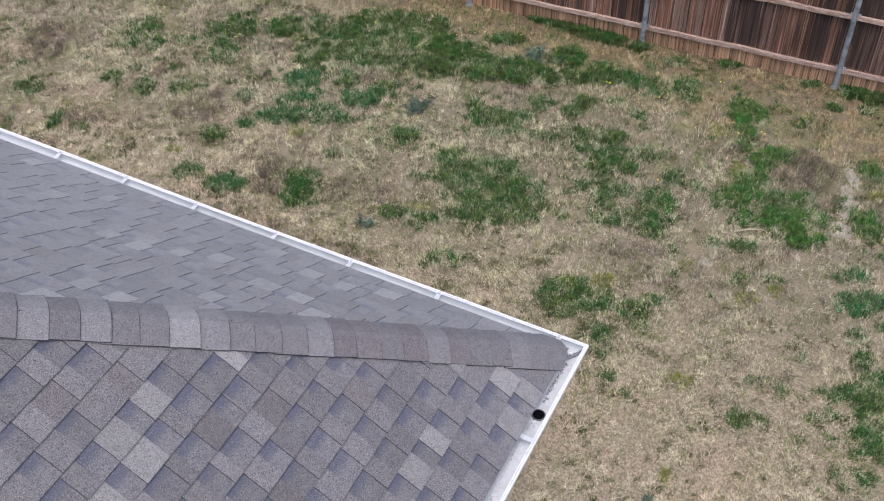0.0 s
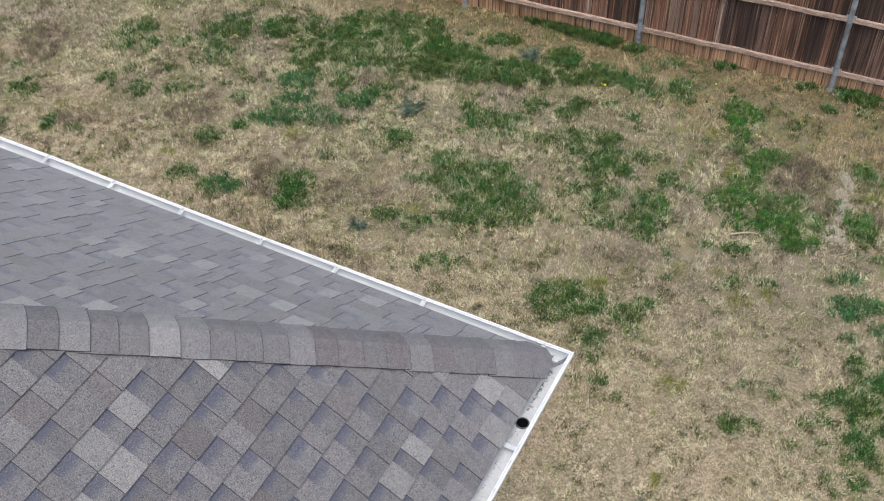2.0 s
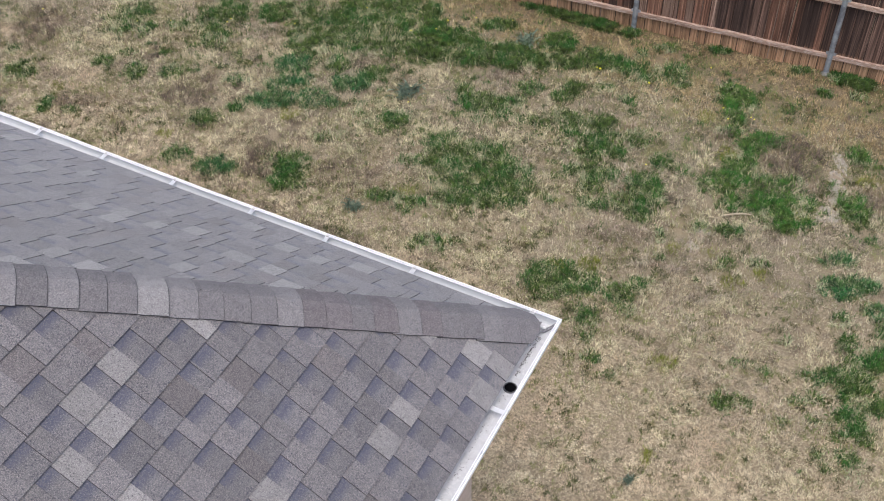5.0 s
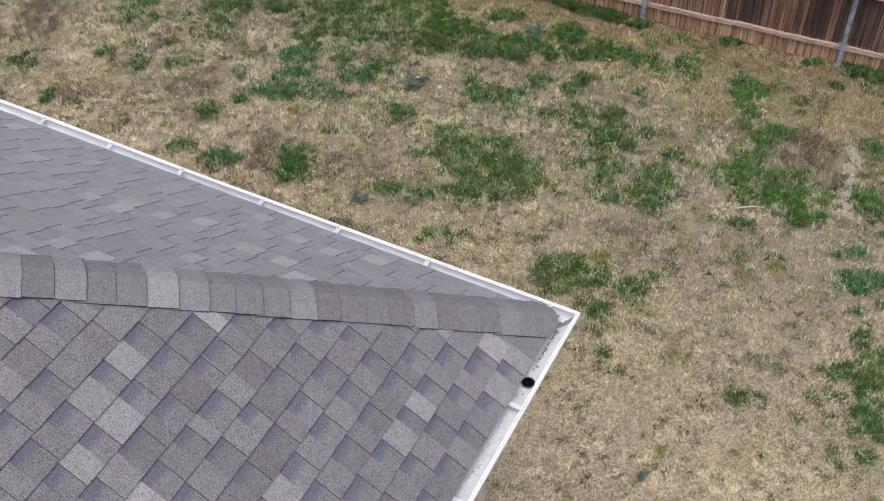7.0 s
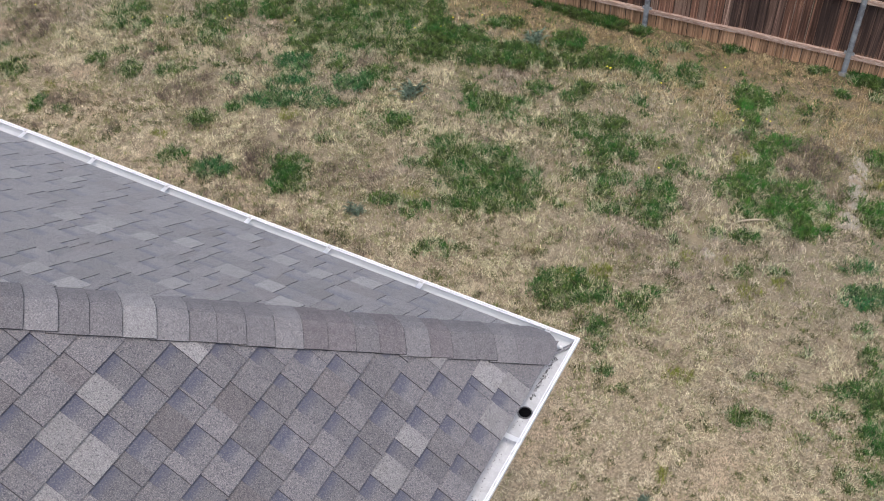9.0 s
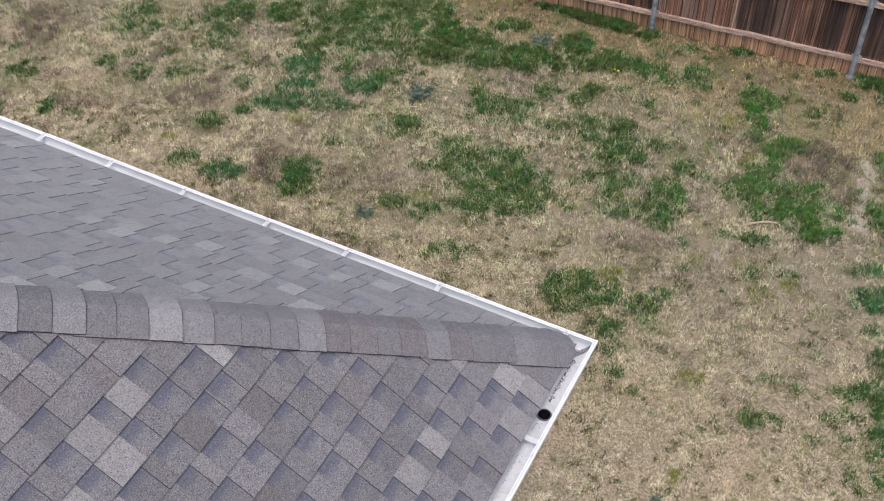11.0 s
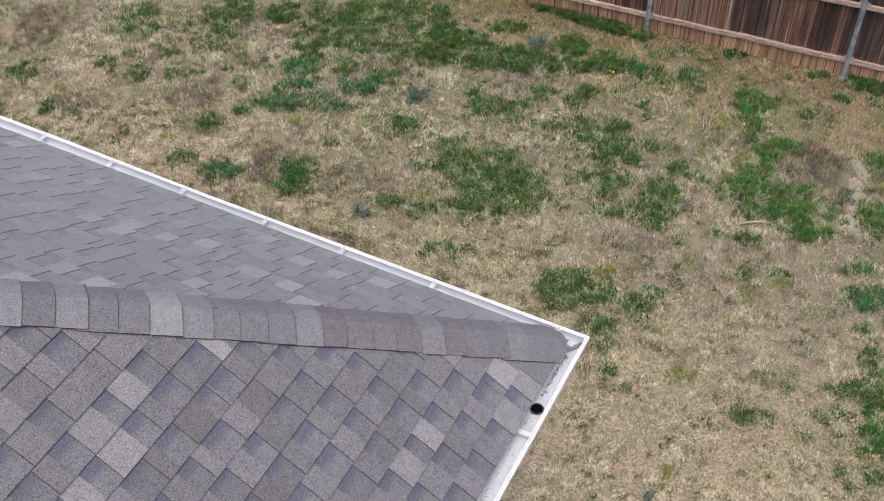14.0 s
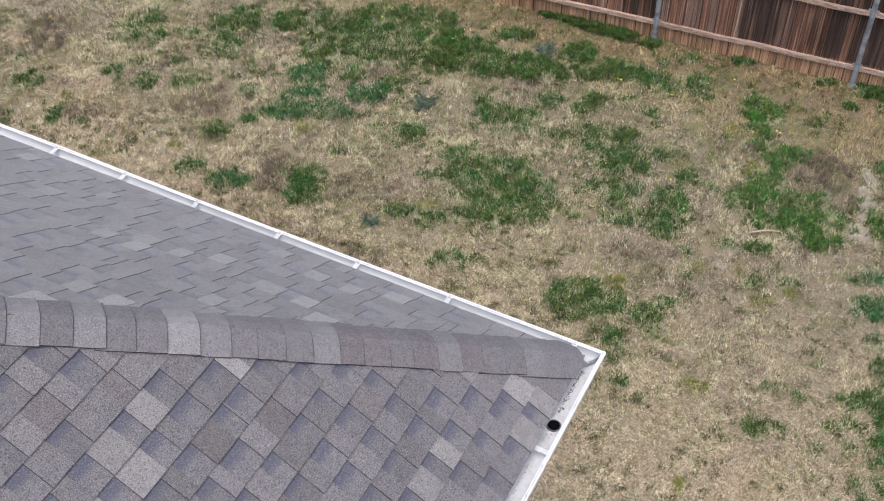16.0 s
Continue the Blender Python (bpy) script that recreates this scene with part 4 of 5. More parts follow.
GREEN_2 = [(-6.49, 5.43, 0.17, 0.24, 0.7), (-5.96, 5.62, 0.2, 0.18, 0.8), (-5.26, 5.33, 0.25, 0.35, 0.7), (-5.59, 5.8, 0.17, 0.2, 0.6), (-5.22, 5.98, 0.17, 0.18, 0.9), (-5.08, 6.2, 0.2, 0.2, 0.7), (-5.02, 5.52, 0.2, 0.38, 0.5), (-4.73, 5.66, 0.26, 0.44, 0.5), (-4.4, 5.96, 0.26, 0.51, 0.5), (-4.08, 5.91, 0.2, 0.37, 0.9), (-4.61, 6.35, 0.2, 0.16, 0.6), (-5.2, 4.71, 0.2, 0.15, 0.8), (-4.97, 4.51, 0.16, 0.13, 0.8), (-4.69, 4.96, 0.14, 0.16, 0.7), (-4.38, 4.68, 0.17, 0.15, 0.9), (-4.21, 5.01, 0.14, 0.11, 0.9), (-5.01, 4.02, 0.26, 0.14, 1), (-4.62, 4.26, 0.18, 0.15, 0.55), (-4.38, 4.27, 0.07, 0.08, 0.7)]
GREEN_3 = [(-5.29, 3.73, 0.09, 0.07, 0.8), (-3.58, 4.32, 0.14, 0.13, 0.8), (-3.81, 4.13, 0.06, 0.06, 0.5), (-5.59, 4.21, 0.13, 0.09, 0.3), (-5.1, 4.32, 0.16, 0.11, 0.5), (-4.09, 3.74, 0.18, 0.08, 0.3), (-4, 4.23, 0.09, 0.06, 0.3), (-3.93, 5.85, 0.19, 0.3, 1), (-3.7, 6.03, 0.13, 0.18, 0.8), (-4.28, 6.51, 0.1, 0.13, 0.7), (-3.68, 5.78, 0.39, 0.21, 0.8), (-3.39, 6.52, 0.17, 0.1, 0.8), (-3.19, 5.95, 0.38, 0.16, 0.8), (-2.78, 5.96, 0.32, 0.16, 0.8), (-2.57, 6.45, 0.16, 0.17, 1), (-2.36, 6.1, 0.13, 0.11, 0.9), (-3.32, 5.7, 0.13, 0.09, 0.7), (-2.07, 6.31, 0.19, 0.17, 0.8), (-1.78, 6.33, 0.12, 0.13, 0.8)]
GREEN_4 = [(-2.88, 7.10, 0.10, 0.08, 1), (-2.72, 7.08, 0.11, 0.09, 1), (-2.56, 7.07, 0.12, 0.10, 1), (-2.40, 7.06, 0.12, 0.10, 1), (-3.03, 7.12, 0.1, 0.08, 0.9), (-2.25, 7.04, 0.11, 0.09, 1), (-3.25, 7.11, 0.08, 0.07, 0.7), (-1.93, 7.01, 0.09, 0.08, 0.8), (-3.14, 5.11, 0.07, 0.11, 0.7), (-2.94, 4.98, 0.15, 0.14, 0.8), (-2.67, 5.05, 0.21, 0.13, 0.7), (-2.53, 5.47, 0.11, 0.13, 0.6), (-2.09, 5.69, 0.09, 0.12, 0.9), (-2.14, 5.49, 0.09, 0.08, 0.5), (-1.96, 5.13, 0.15, 0.1, 0.5), (-1.55, 5.22, 0.11, 0.1, 0.9), (-2.31, 4.9, 0.12, 0.08, 0.4), (-1.5, 5.75, 0.06, 0.08, 0.5), (-2.7, 4.76, 0.18, 0.08, 0.4), (-1.79, 5.84, 0.09, 0.08, 0.3), (-1.5, 6.28, 0.19, 0.16, 0.6), (-1.19, 6.43, 0.14, 0.18, 0.7)]
GREEN_5 = [(-1.04, 6.26, 0.09, 0.09, 0.5), (-0.39, 6.24, 0.17, 0.21, 1), (-0.33, 5.93, 0.12, 0.12, 0.8), (-0.52, 6.4, 0.12, 0.1, 0.6), (-0.31, 5.67, 0.14, 0.08, 0.6), (0.07, 5.65, 0.16, 0.11, 1), (-0.02, 5.45, 0.12, 0.14, 0.9), (-0.05, 5.18, 0.17, 0.13, 0.6), (0.06, 7.11, 0.10, 0.06, 0.6), (0.56, 7.18, 0.15, 0.13, 1), (0.75, 7.13, 0.11, 0.11, 1), (0.4, 6.8, 0.06, 0.09, 0.6), (0.75, 6.86, 0.06, 0.08, 0.5), (1.02, 5.81, 0.11, 0.13, 0.7), (-1.14, 5.1, 0.11, 0.14, 0.6), (-0.77, 4.87, 0.1, 0.13, 0.7), (-0.55, 4.83, 0.07, 0.07, 0.4), (-0.06, 4.88, 0.3, 0.1, 0.9), (0.42, 5.07, 0.16, 0.13, 0.7)]
GREEN_6 = [(-0.81, 4.41, 0.14, 0.13, 0.6), (-1.44, 6.88, 0.13, 0.07, 0.4), (-0.87, 7.13, 0.11, 0.06, 0.5), (-1.66, 6.64, 0.09, 0.09, 0.4), (-4.23, 3.1, 0.19, 0.2, 1), (-4.08, 2.93, 0.17, 0.14, 1), (-3.09, 3.16, 0.16, 0.08, 0.7), (-2.8, 3.14, 0.16, 0.1, 0.6), (-2.32, 2.75, 0.18, 0.11, 0.5), (-2.9, 4.17, 0.2, 0.15, 0.7), (-2.75, 3.94, 0.25, 0.18, 0.8), (-2.56, 3.69, 0.21, 0.21, 0.9), (-3.13, 3.75, 0.14, 0.07, 0.5), (-2.33, 3.47, 0.33, 0.12, 0.7), (-2.43, 4, 0.31, 0.32, 0.9), (-2.05, 3.89, 0.23, 0.26, 0.9), (-2.15, 3.6, 0.35, 0.15, 0.9), (-1.55, 4.74, 0.17, 0.17, 0.9), (-1.37, 4.88, 0.14, 0.21, 0.9)]
GREEN_7 = [(-1.8, 5.04, 0.15, 0.15, 0.5), (-1.54, 4.34, 0.11, 0.09, 0.6), (-1.29, 4.37, 0.17, 0.16, 0.7), (-0.84, 4.49, 0.16, 0.12, 0.7), (-1, 4.06, 0.21, 0.1, 0.6), (-0.72, 4, 0.13, 0.11, 0.7), (-0.69, 4.38, 0.08, 0.17, 0.7), (-1.58, 3.79, 0.04, 0.05, 0.6), (-0.43, 3.79, 0.04, 0.11, 0.5), (-1.23, 3.92, 0.08, 0.08, 0.4), (0.41, 4.69, 0.21, 0.18, 1), (0.56, 4.5, 0.23, 0.13, 0.9), (0.16, 4.13, 0.11, 0.08, 0.8), (-0.33, 3.5, 0.04, 0.04, 0.5), (-0.14, 4.06, 0.09, 0.08, 0.5), (0.21, 3.69, 0.08, 0.07, 0.5), (0.5, 3.84, 0.1, 0.07, 0.5), (1.14, 4.2, 0.14, 0.09, 0.7), (1.25, 3.82, 0.17, 0.12, 0.95)]
GREEN_8 = [(1.37, 3.95, 0.06, 0.1, 0.9), (1.15, 4.89, 0.06, 0.08, 0.6), (1.36, 3.42, 0.07, 0.1, 0.4), (0.59, 4.83, 0.16, 0.1, 0.6), (-1.15, 2.77, 0.19, 0.13, 0.8), (-0.87, 2.87, 0.2, 0.14, 0.9), (-1.17, 2.96, 0.18, 0.07, 0.7), (-0.51, 2.89, 0.12, 0.12, 0.9), (-1.07, 2.58, 0.12, 0.05, 0.6), (-0.68, 2.47, 0.11, 0.13, 0.95), (-0.56, 2.28, 0.07, 0.05, 0.7), (-0.44, 2.08, 0.08, 0.07, 0.7), (-0.31, 3.13, 0.06, 0.05, 0.4), (-0.42, 3.09, 0.06, 0.07, 0.5), (0.7, 2.11, 0.1, 0.1, 0.75), (-0.39, 2.72, 0.1, 0.07, 0.3), (-0.24, 1.96, 0.05, 0.05, 0.3), (0.69, 2.56, 0.08, 0.06, 0.4), (0.86, 2.19, 0.05, 0.06, 0.5)]
GREEN_9 = [(0.91, 2.57, 0.04, 0.04, 0.5), (0.99, 2.99, 0.06, 0.05, 0.4), (1.37, 2.74, 0.16, 0.08, 0.7), (1.53, 2.82, 0.11, 0.13, 1), (1.49, 3.13, 0.09, 0.15, 0.6), (1.62, 2.61, 0.09, 0.08, 0.7), (1.4, 2.22, 0.05, 0.05, 0.8), (1.65, 2.37, 0.11, 0.11, 0.8), (1.62, 2.18, 0.09, 0.05, 0.6), (1.55, 1.94, 0.08, 0.06, 0.5), (1.75, 1.95, 0.08, 0.15, 0.7), (1.6, 1.82, 0.04, 0.04, 0.6), (1.18, 2.13, 0.04, 0.04, 0.3), (1.36, 2.48, 0.05, 0.06, 0.4), (1.23, 2.38, 0.09, 0.04, 0.3), (0.05, 3.37, 0.03, 0.03, 0.6)]
YELLOWED = [(-7.29, 3.13, 0.05, 0.13, 0.5), (-4.67, 3.89, 0.08, 0.1, 1), (-0.62, 5.82, 0.07, 0.1, 0.8), (-0.22, 5.25, 0.08, 0.13, 0.8), (-0.25, 3.67, 0.05, 0.06, 0.8), (0.08, 3.79, 0.06, 0.06, 0.4), (0.59, 3.68, 0.07, 0.08, 0.5), (0.38, 3.46, 0.09, 0.07, 0.5), (-0.89, 3.14, 0.1, 0.09, 0.8), (0.13, 2.28, 0.11, 0.07, 0.7), (0.34, 1.32, 0.05, 0.07, 0.7), (-1.18, 2.98, 0.1, 0.06, 0.5), (-5.7, 3, 0.09, 0.08, 0.3), (-2.92, 3.31, 0.1, 0.07, 0.4)]
BROWNED = [(-8.42, 4.06, 0.2, 0.36, 0.8), (-6.99, 3.04, 0.15, 0.11, 0.6), (-5.93, 3.74, 0.22, 0.2, 0.6), (-4.51, 3.07, 0.13, 0.22, 1), (-4.48, 5.1, 0.1, 0.09, 0.7), (-0.37, 5.58, 0.1, 0.09, 0.6), (0.36, 5.53, 0.25, 0.24, 1), (-0.78, 3.62, 0.18, 0.08, 0.3), (-2.95, 5.51, 0.06, 0.09, 0.5), (0.27, 4.9, 0.11, 0.1, 0.5), (-3.53, 3.25, 0.28, 0.18, 0.35), (-0.43, 4.37, 0.08, 0.07, 0.5)]
ROSETTES = [(-3.76, 4.81, 0.17, 0.18, 1), (-2.97, 6.32, 0.18, 0.16, 1), (-3.26, 2.89, 0.12, 0.12, 0.8), (0.31, 1.03, 0.07, 0.04, 0.8)]
BARE = [(0.92, 4.80, 0.12, 0.13, 1), (0.90, 5.12, 0.075, 0.17, 0.95), (0.88, 5.36, 0.075, 0.15, 0.95), (0.83, 5.68, 0.055, 0.2, 0.8), (0.58, 6.22, 0.12, 0.6, 0.5), (-0.08, 4.05, 0.07, 0.08, 0.6), (-0.1, 3.78, 0.06, 0.09, 0.5), (1.15, 4.66, 0.15, 0.19, 0.4), (0.75, 3.19, 0.29, 0.2, 0.2)]
GREEN_9 += [(-0.16, 4.72, 0.16, 0.10, 0.8), (0.14, 4.58, 0.16, 0.12, 0.95), (0.30, 4.88, 0.14, 0.12, 0.9), (-0.08, 5.12, 0.12, 0.10, 0.7), (-1.28, 4.21, 0.12, 0.10, 0.7), (-0.79, 4.27, 0.12, 0.10, 0.7), (1.12, 5.0, 0.12, 0.2, 0.8),
            (1.45, 3.95, 0.10, 0.07, 0.9), (1.60, 3.66, 0.10, 0.09, 0.7), (1.72, 3.08, 0.14, 0.12, 0.9), (1.62, 2.78, 0.12, 0.10, 1), (1.82, 2.60, 0.12, 0.12, 0.9), (1.78, 2.28, 0.08, 0.10, 0.8), (1.75, 3.4, 0.08, 0.12, 0.7)]
outer = np.random.default_rng(29)
OUTER = [(a, b, c, c * 0.8, 0.6) for a, b, c in zip(outer.uniform(2.6, 9, 60), outer.uniform(-9, 6.8, 60), outer.uniform(0.06, 0.22, 60))]
YELLOWED += [(1.18, 5.46, 0.13, 0.07, 0.7), (0.66, 4.62, 0.10, 0.08, 0.4)]
GREEN_9 += [(0.66, 4.84, 0.10, 0.12, 0.6)]
BROWNED += [(1.27, 5.15, 0.12, 0.08, 0.6), (0.55, 5.15, 0.16, 0.20, 0.5), (-5.0, 2.58, 0.14, 0.08, 0.3), (-4.5, 2.5, 0.18, 0.09, 0.3), (-4.06, 2.45, 0.18, 0.09, 0.35), (-3.65, 2.46, 0.2, 0.09, 0.3), (-3.25, 2.41, 0.18, 0.09, 0.3), (-2.9, 2.39, 0.14, 0.08, 0.3)]
TURNED = (math.cos(radians(28.6)), math.sin(radians(28.6)))


def spots(r, patch, per_m2, broken=0.0):
    """Feet of blades in a patch with a ragged outline, made of smaller clumps, with gaps where it is broken."""
    px, py, ra, rb, dens = patch
    ra, rb = ra * 1.15, rb * 1.15
    k = max(7, int(210 * (ra * rb) ** 0.5))
    rad, ang = np.sqrt(r.uniform(0, 1, k)) * 0.95, r.uniform(0, 2 * np.pi, k)
    ca, cb = rad * np.cos(ang) * ra, rad * np.sin(ang) * rb
    n = int(per_m2 * 3.14 * ra * rb * dens) + 6
    pick = r.integers(0, k, n)
    size = 0.030 * (ra * rb) ** 0.5 + 0.013
    a, b = ca[pick] + r.normal(0, size, n), cb[pick] + r.normal(0, size, n)
    x, y = px + a * TURNED[0] - b * TURNED[1], py + a * TURNED[1] + b * TURNED[0]
    if broken:
        far = np.sqrt((a / ra) ** 2 + (b / rb) ** 2)
        keep = vn(x, y, 0.13, 61) + 0.8 * vn(x, y, 0.055, 62) + 0.35 * r.normal(0, 1, n) > broken * (0.8 * far ** 2 - 0.35 - 0.55 * dens)
        x, y = x[keep], y[keep]
    return x, y


def dead_lawn(seed):
    r = np.random.default_rng(seed)
    n = 190000
    cx, cy = r.uniform(-10.5, 2.9, n), r.uniform(-1.2, FENCE_Y, n)
    keep = in_yard(cx, cy) & (cy > np.where(cx < -0.4, -0.30 * cx - 0.45, -2))
    clump = 0.45 * vn(cx, cy, 0.45, 7) + 0.55 * vn(cx, cy, 0.13, 8) + 0.7 * vn(cx, cy, 0.055, 9)
    thick = np.clip(3.2 - cx, 0, 1) * np.clip(cy - 0.5 * cx + 0.35, 0, 1) * np.clip(6.2 + 0.49 * (cx + 9.2) - cy, 0, 1)
    bare = np.clip((cy + 0.25 * vn(cx, cy, 0.5, 10) - 6.15) / 0.8, 0, 0.33)
    for px, py, ra, rb, d in BARE:
        q = ((cx - px) * TURNED[0] + (cy - py) * TURNED[1]) / ra, (-(cx - px) * TURNED[1] + (cy - py) * TURNED[0]) / rb
        bare = np.maximum(bare, 0.85 * d * np.exp(-(q[0] ** 2 + q[1] ** 2) * 0.8))
    green = np.zeros(n)
    for px, py, ra, rb, d in GREEN_1 + GREEN_2 + GREEN_3 + GREEN_4 + GREEN_5 + GREEN_6 + GREEN_7 + GREEN_8 + GREEN_9:
        q = ((cx - px) * TURNED[0] + (cy - py) * TURNED[1]) / ra, (-(cx - px) * TURNED[1] + (cy - py) * TURNED[0]) / rb
        green = np.maximum(green, d * np.exp(-(q[0] ** 2 + q[1] ** 2) ** 2 * 0.7))
    keep &= r.uniform(0, 1, n) > 0.85 * green
    cropped = cy + 0.25 * cx < 2.2
    keep &= r.uniform(0, 1, n) < np.clip(np.where(cropped, 0.66, 0.50) + 0.62 * clump, np.where(cropped, 0.50, 0.10), 1) * (1 - bare) * (0.55 + 0.45 * thick)
    cx, cy, clump = cx[keep], cy[keep], clump[keep]
    x, y, az = tufts(r, cx, cy, 10, 0.024)
    size = np.repeat(r.uniform(0.65, 1.2, len(cx)) * np.clip(1.0 + 0.35 * clump, 0.7, 1.4), 10)
    fresh = np.repeat(r.uniform(0, 1, len(cx)) < np.clip(0.03 + 0.09 * (cy - 1.2), 0.05, 0.40) * np.clip(1 + 1.6 * vn(cx, cy, 0.30, 12), 0.1, 2.5), 10)
    k = int(fresh.sum())
    ob = blades("olive_grass", x[fresh], y[fresh], az[fresh], r.uniform(0.03, 0.06, k), r.uniform(0.002, 0.004, k), np.abs(r.normal(0.9, 0.35, k)), OLIVE, True)
    tagged(ob, "olive half-dead blades all over the lawn", "grass", kind="stuff")
    x, y, az, size = x[~fresh], y[~fresh], az[~fresh], size[~fresh]
    short = y + 0.25 * (x - 1) + r.normal(0, 0.45, len(x)) < 1.75
    k = int(short.sum())
    ob = blades("fine_dead_grass", x[short], y[short], az[short], size[short] * r.uniform(0.016, 0.038, k), r.uniform(0.0026, 0.0048, k), np.abs(r.normal(1.2, 0.3, k)), PINK, True)
    tagged(ob, "close-cropped pinkish tan dead grass beside the house", "grass", kind="stuff")
    left = ~short & (r.uniform(0, 1, len(x)) < 0.86)
    x, y, az, size = x[left], y[left], az[left], size[left]
    rusty = y + 0.12 * x + r.normal(0, 0.35, len(x)) > 5.75
    mauve = ~rusty & (vn(x, y, 0.75, 14) + 0.5 * vn(x, y, 0.2, 15) + 0.3 * r.normal(0, 1, len(x)) > 0.28)
    for name, pick, m, label in (("dead_grass", ~rusty & ~mauve, STRAW, "short dead straw-coloured lawn grass"), ("grey_dead_grass", mauve, MAUVE, "greyish mauve dead grass in broad patches"),
                                 ("rusty_grass", rusty, TAN, "rusty tan dead grass thinning out towards the fence")):
        n = int(pick.sum())
        ob = blades(name, x[pick], y[pick], az[pick], size[pick] * np.clip(0.78 + 0.10 * (y[pick] - 1.5), 0.78, 1.1) * r.uniform(0.024, 0.058, n), r.uniform(0.0029, 0.0062, n) * np.clip(0.85 + 0.12 * (y[pick] - 1.5), 0.85, 1.25), np.abs(r.normal(0.92, 0.42, n)), m)
        tagged(ob, label, "grass", kind="stuff")
    wide = np.random.default_rng(seed + 2)
    cx, cy = np.concatenate([wide.uniform(-22, 15, 15000), wide.uniform(-0.3, 9, 24000)]), np.concatenate([wide.uniform(-22, FENCE_Y, 15000), wide.uniform(-9, FENCE_Y, 24000)])
    keep = in_yard(cx, cy) & ~((cx > -10.5) & (cx < 2.9) & (cy > np.where(cx < -0.4, -0.30 * cx - 0.45, -1.2)))
    x, y, az = tufts(wide, cx[keep], cy[keep], 6, 0.035)
    n = len(x)
    ob = blades("dead_grass_beyond", x, y, az, wide.uniform(0.035, 0.075, n), wide.uniform(0.004, 0.007, n), np.abs(wide.normal(1.15, 0.35, n)), PINK, True)
    tagged(ob, "sparse dead tan grass along the sides of the house", "grass", kind="stuff")


dead_lawn(11)
GREENS = (GREEN_1, GREEN_2, GREEN_3, GREEN_4, GREEN_5, GREEN_6, GREEN_7, GREEN_8, GREEN_9)


def green_of(x, y):
    """The kind of green that grows at a place: fresh by the bare track, bluish on the far lawn, dull elsewhere."""
    if x > -0.7 and 4.35 < y < 6.6:
        return FRESH
    if (-5.7 < x < -4.3 and 3.9 < y < 4.8) or (-5.0 < x < -4.6 and 2.6 < y < 3.0) or (x > 1.0 and 3.6 < y < 4.3):
        return BLUISH
    return GREEN


CLUMP_LABELS = {GREEN: "dull dark green clump of weeds and grass in the dead lawn", FRESH: "fresh bright green clump of grass beside the bare track", BLUISH: "low bluish green clump of weeds in the dead lawn"}


def thickness(x, y, across, along, dens):
    """Blades to the square metre and how broken a patch is: dense under the fence, mottled in the middle of the lawn."""
    if y > 6.95:
        return 32000, 0.0
    if x > 0.9 and y < 3.8:
        return 17000, 0.8
    if y > 5.2 and x < -1.5:
        return 28000, 0.6
    if y > 4.4 and x < -1.3:
        return 17000, 0.8
    if x > -0.7 and y > 4.35:
        return 20000, 0.7
    if -3.2 < x < -1.7 and 3.3 < y < 4.4:
        return 11500, 0.7
    return 14000, 0.55 if dens >= 0.95 else 1.0


r = np.random.default_rng(31)
loose, sparse = [], {GREEN: [], FRESH: [], BLUISH: []}
for zone in (*GREENS, OUTER):
    for patch in zone:
        if patch[1] > 4.4 and patch[0] < -1.3:
            patch = (patch[0], patch[1], patch[2] * 1.07, patch[3] * 1.07, patch[4])
        x, y = spots(r, patch, *thickness(*patch))
        n = len(x)
        data = (x, y, r.uniform(0, 2 * np.pi, n), r.uniform(0.035, 0.095, n) * (0.8 + 0.3 * patch[4]) * min(1.0, max(0.5, 0.34 + 0.16 * patch[1])), r.uniform(0.0050, 0.0115, n), np.abs(r.normal(0.92, 0.38, n)))
        if patch[4] >= 0.8:
            ob = blades("weed_clump", *data, green_of(patch[0], patch[1]))
            tagged(ob, CLUMP_LABELS[ob.data.materials[0]], "weed", "green clumps in the yard", "stuff")
        else:
            sparse[green_of(patch[0], patch[1])].append(data)
        x, y = spots(r, (patch[0], patch[1], patch[2] * 1.45, patch[3] * 1.45, patch[4]), 5000, 1.0)
        n = len(x)
        loose.append((x, y, r.uniform(0, 2 * np.pi, n), r.uniform(0.03, 0.065, n), r.uniform(0.004, 0.0075, n), np.abs(r.normal(0.85, 0.35, n))))
r3 = np.random.default_rng(45)
for name, per, m, label in (("grass_wisps", 2300, PALE_GREEN, "long pale grey-green wisps standing through dark green weeds"), ("straw_wisps", 900, STRAW, "dead straw wisps standing through green weeds")):
    wisps = [spots(r3, (p[0], p[1], p[2] * 1.1, p[3] * 1.1, 1.0), per) for zone in GREENS for p in zone]
    x, y = np.concatenate([w[0] for w in wisps]), np.concatenate([w[1] for w in wisps])
    n = len(x)
    ob = blades(name, x, y, r3.uniform(0, 2 * np.pi, n), r3.uniform(0.05, 0.10, n) * np.clip(0.30 + 0.13 * y, 0.45, 0.85), r3.uniform(0.0042, 0.0078, n), np.abs(r3.normal(0.95, 0.35, n)), m)
    tagged(ob, label, "grass", kind="stuff")
r2 = np.random.default_rng(41)
sx, sy = r2.uniform(-16, 9, 60000), r2.uniform(-10, FENCE_Y, 60000)
wet = vn(sx, sy, 0.9, 17) * 0.6 + 0.5 * vn(sx, sy, 0.25, 18) + 0.5 * vn(sx, sy, 0.09, 19)
keep = in_yard(sx, sy) & (r2.uniform(0, 1, 60000) < np.clip(0.04 + 0.55 * wet + 0.17 * np.clip(sy - 3.5, -1.1, 4), 0.0, 0.7) * np.where((sx > 2.6) | (sy < -0.2), 0.35, 1))
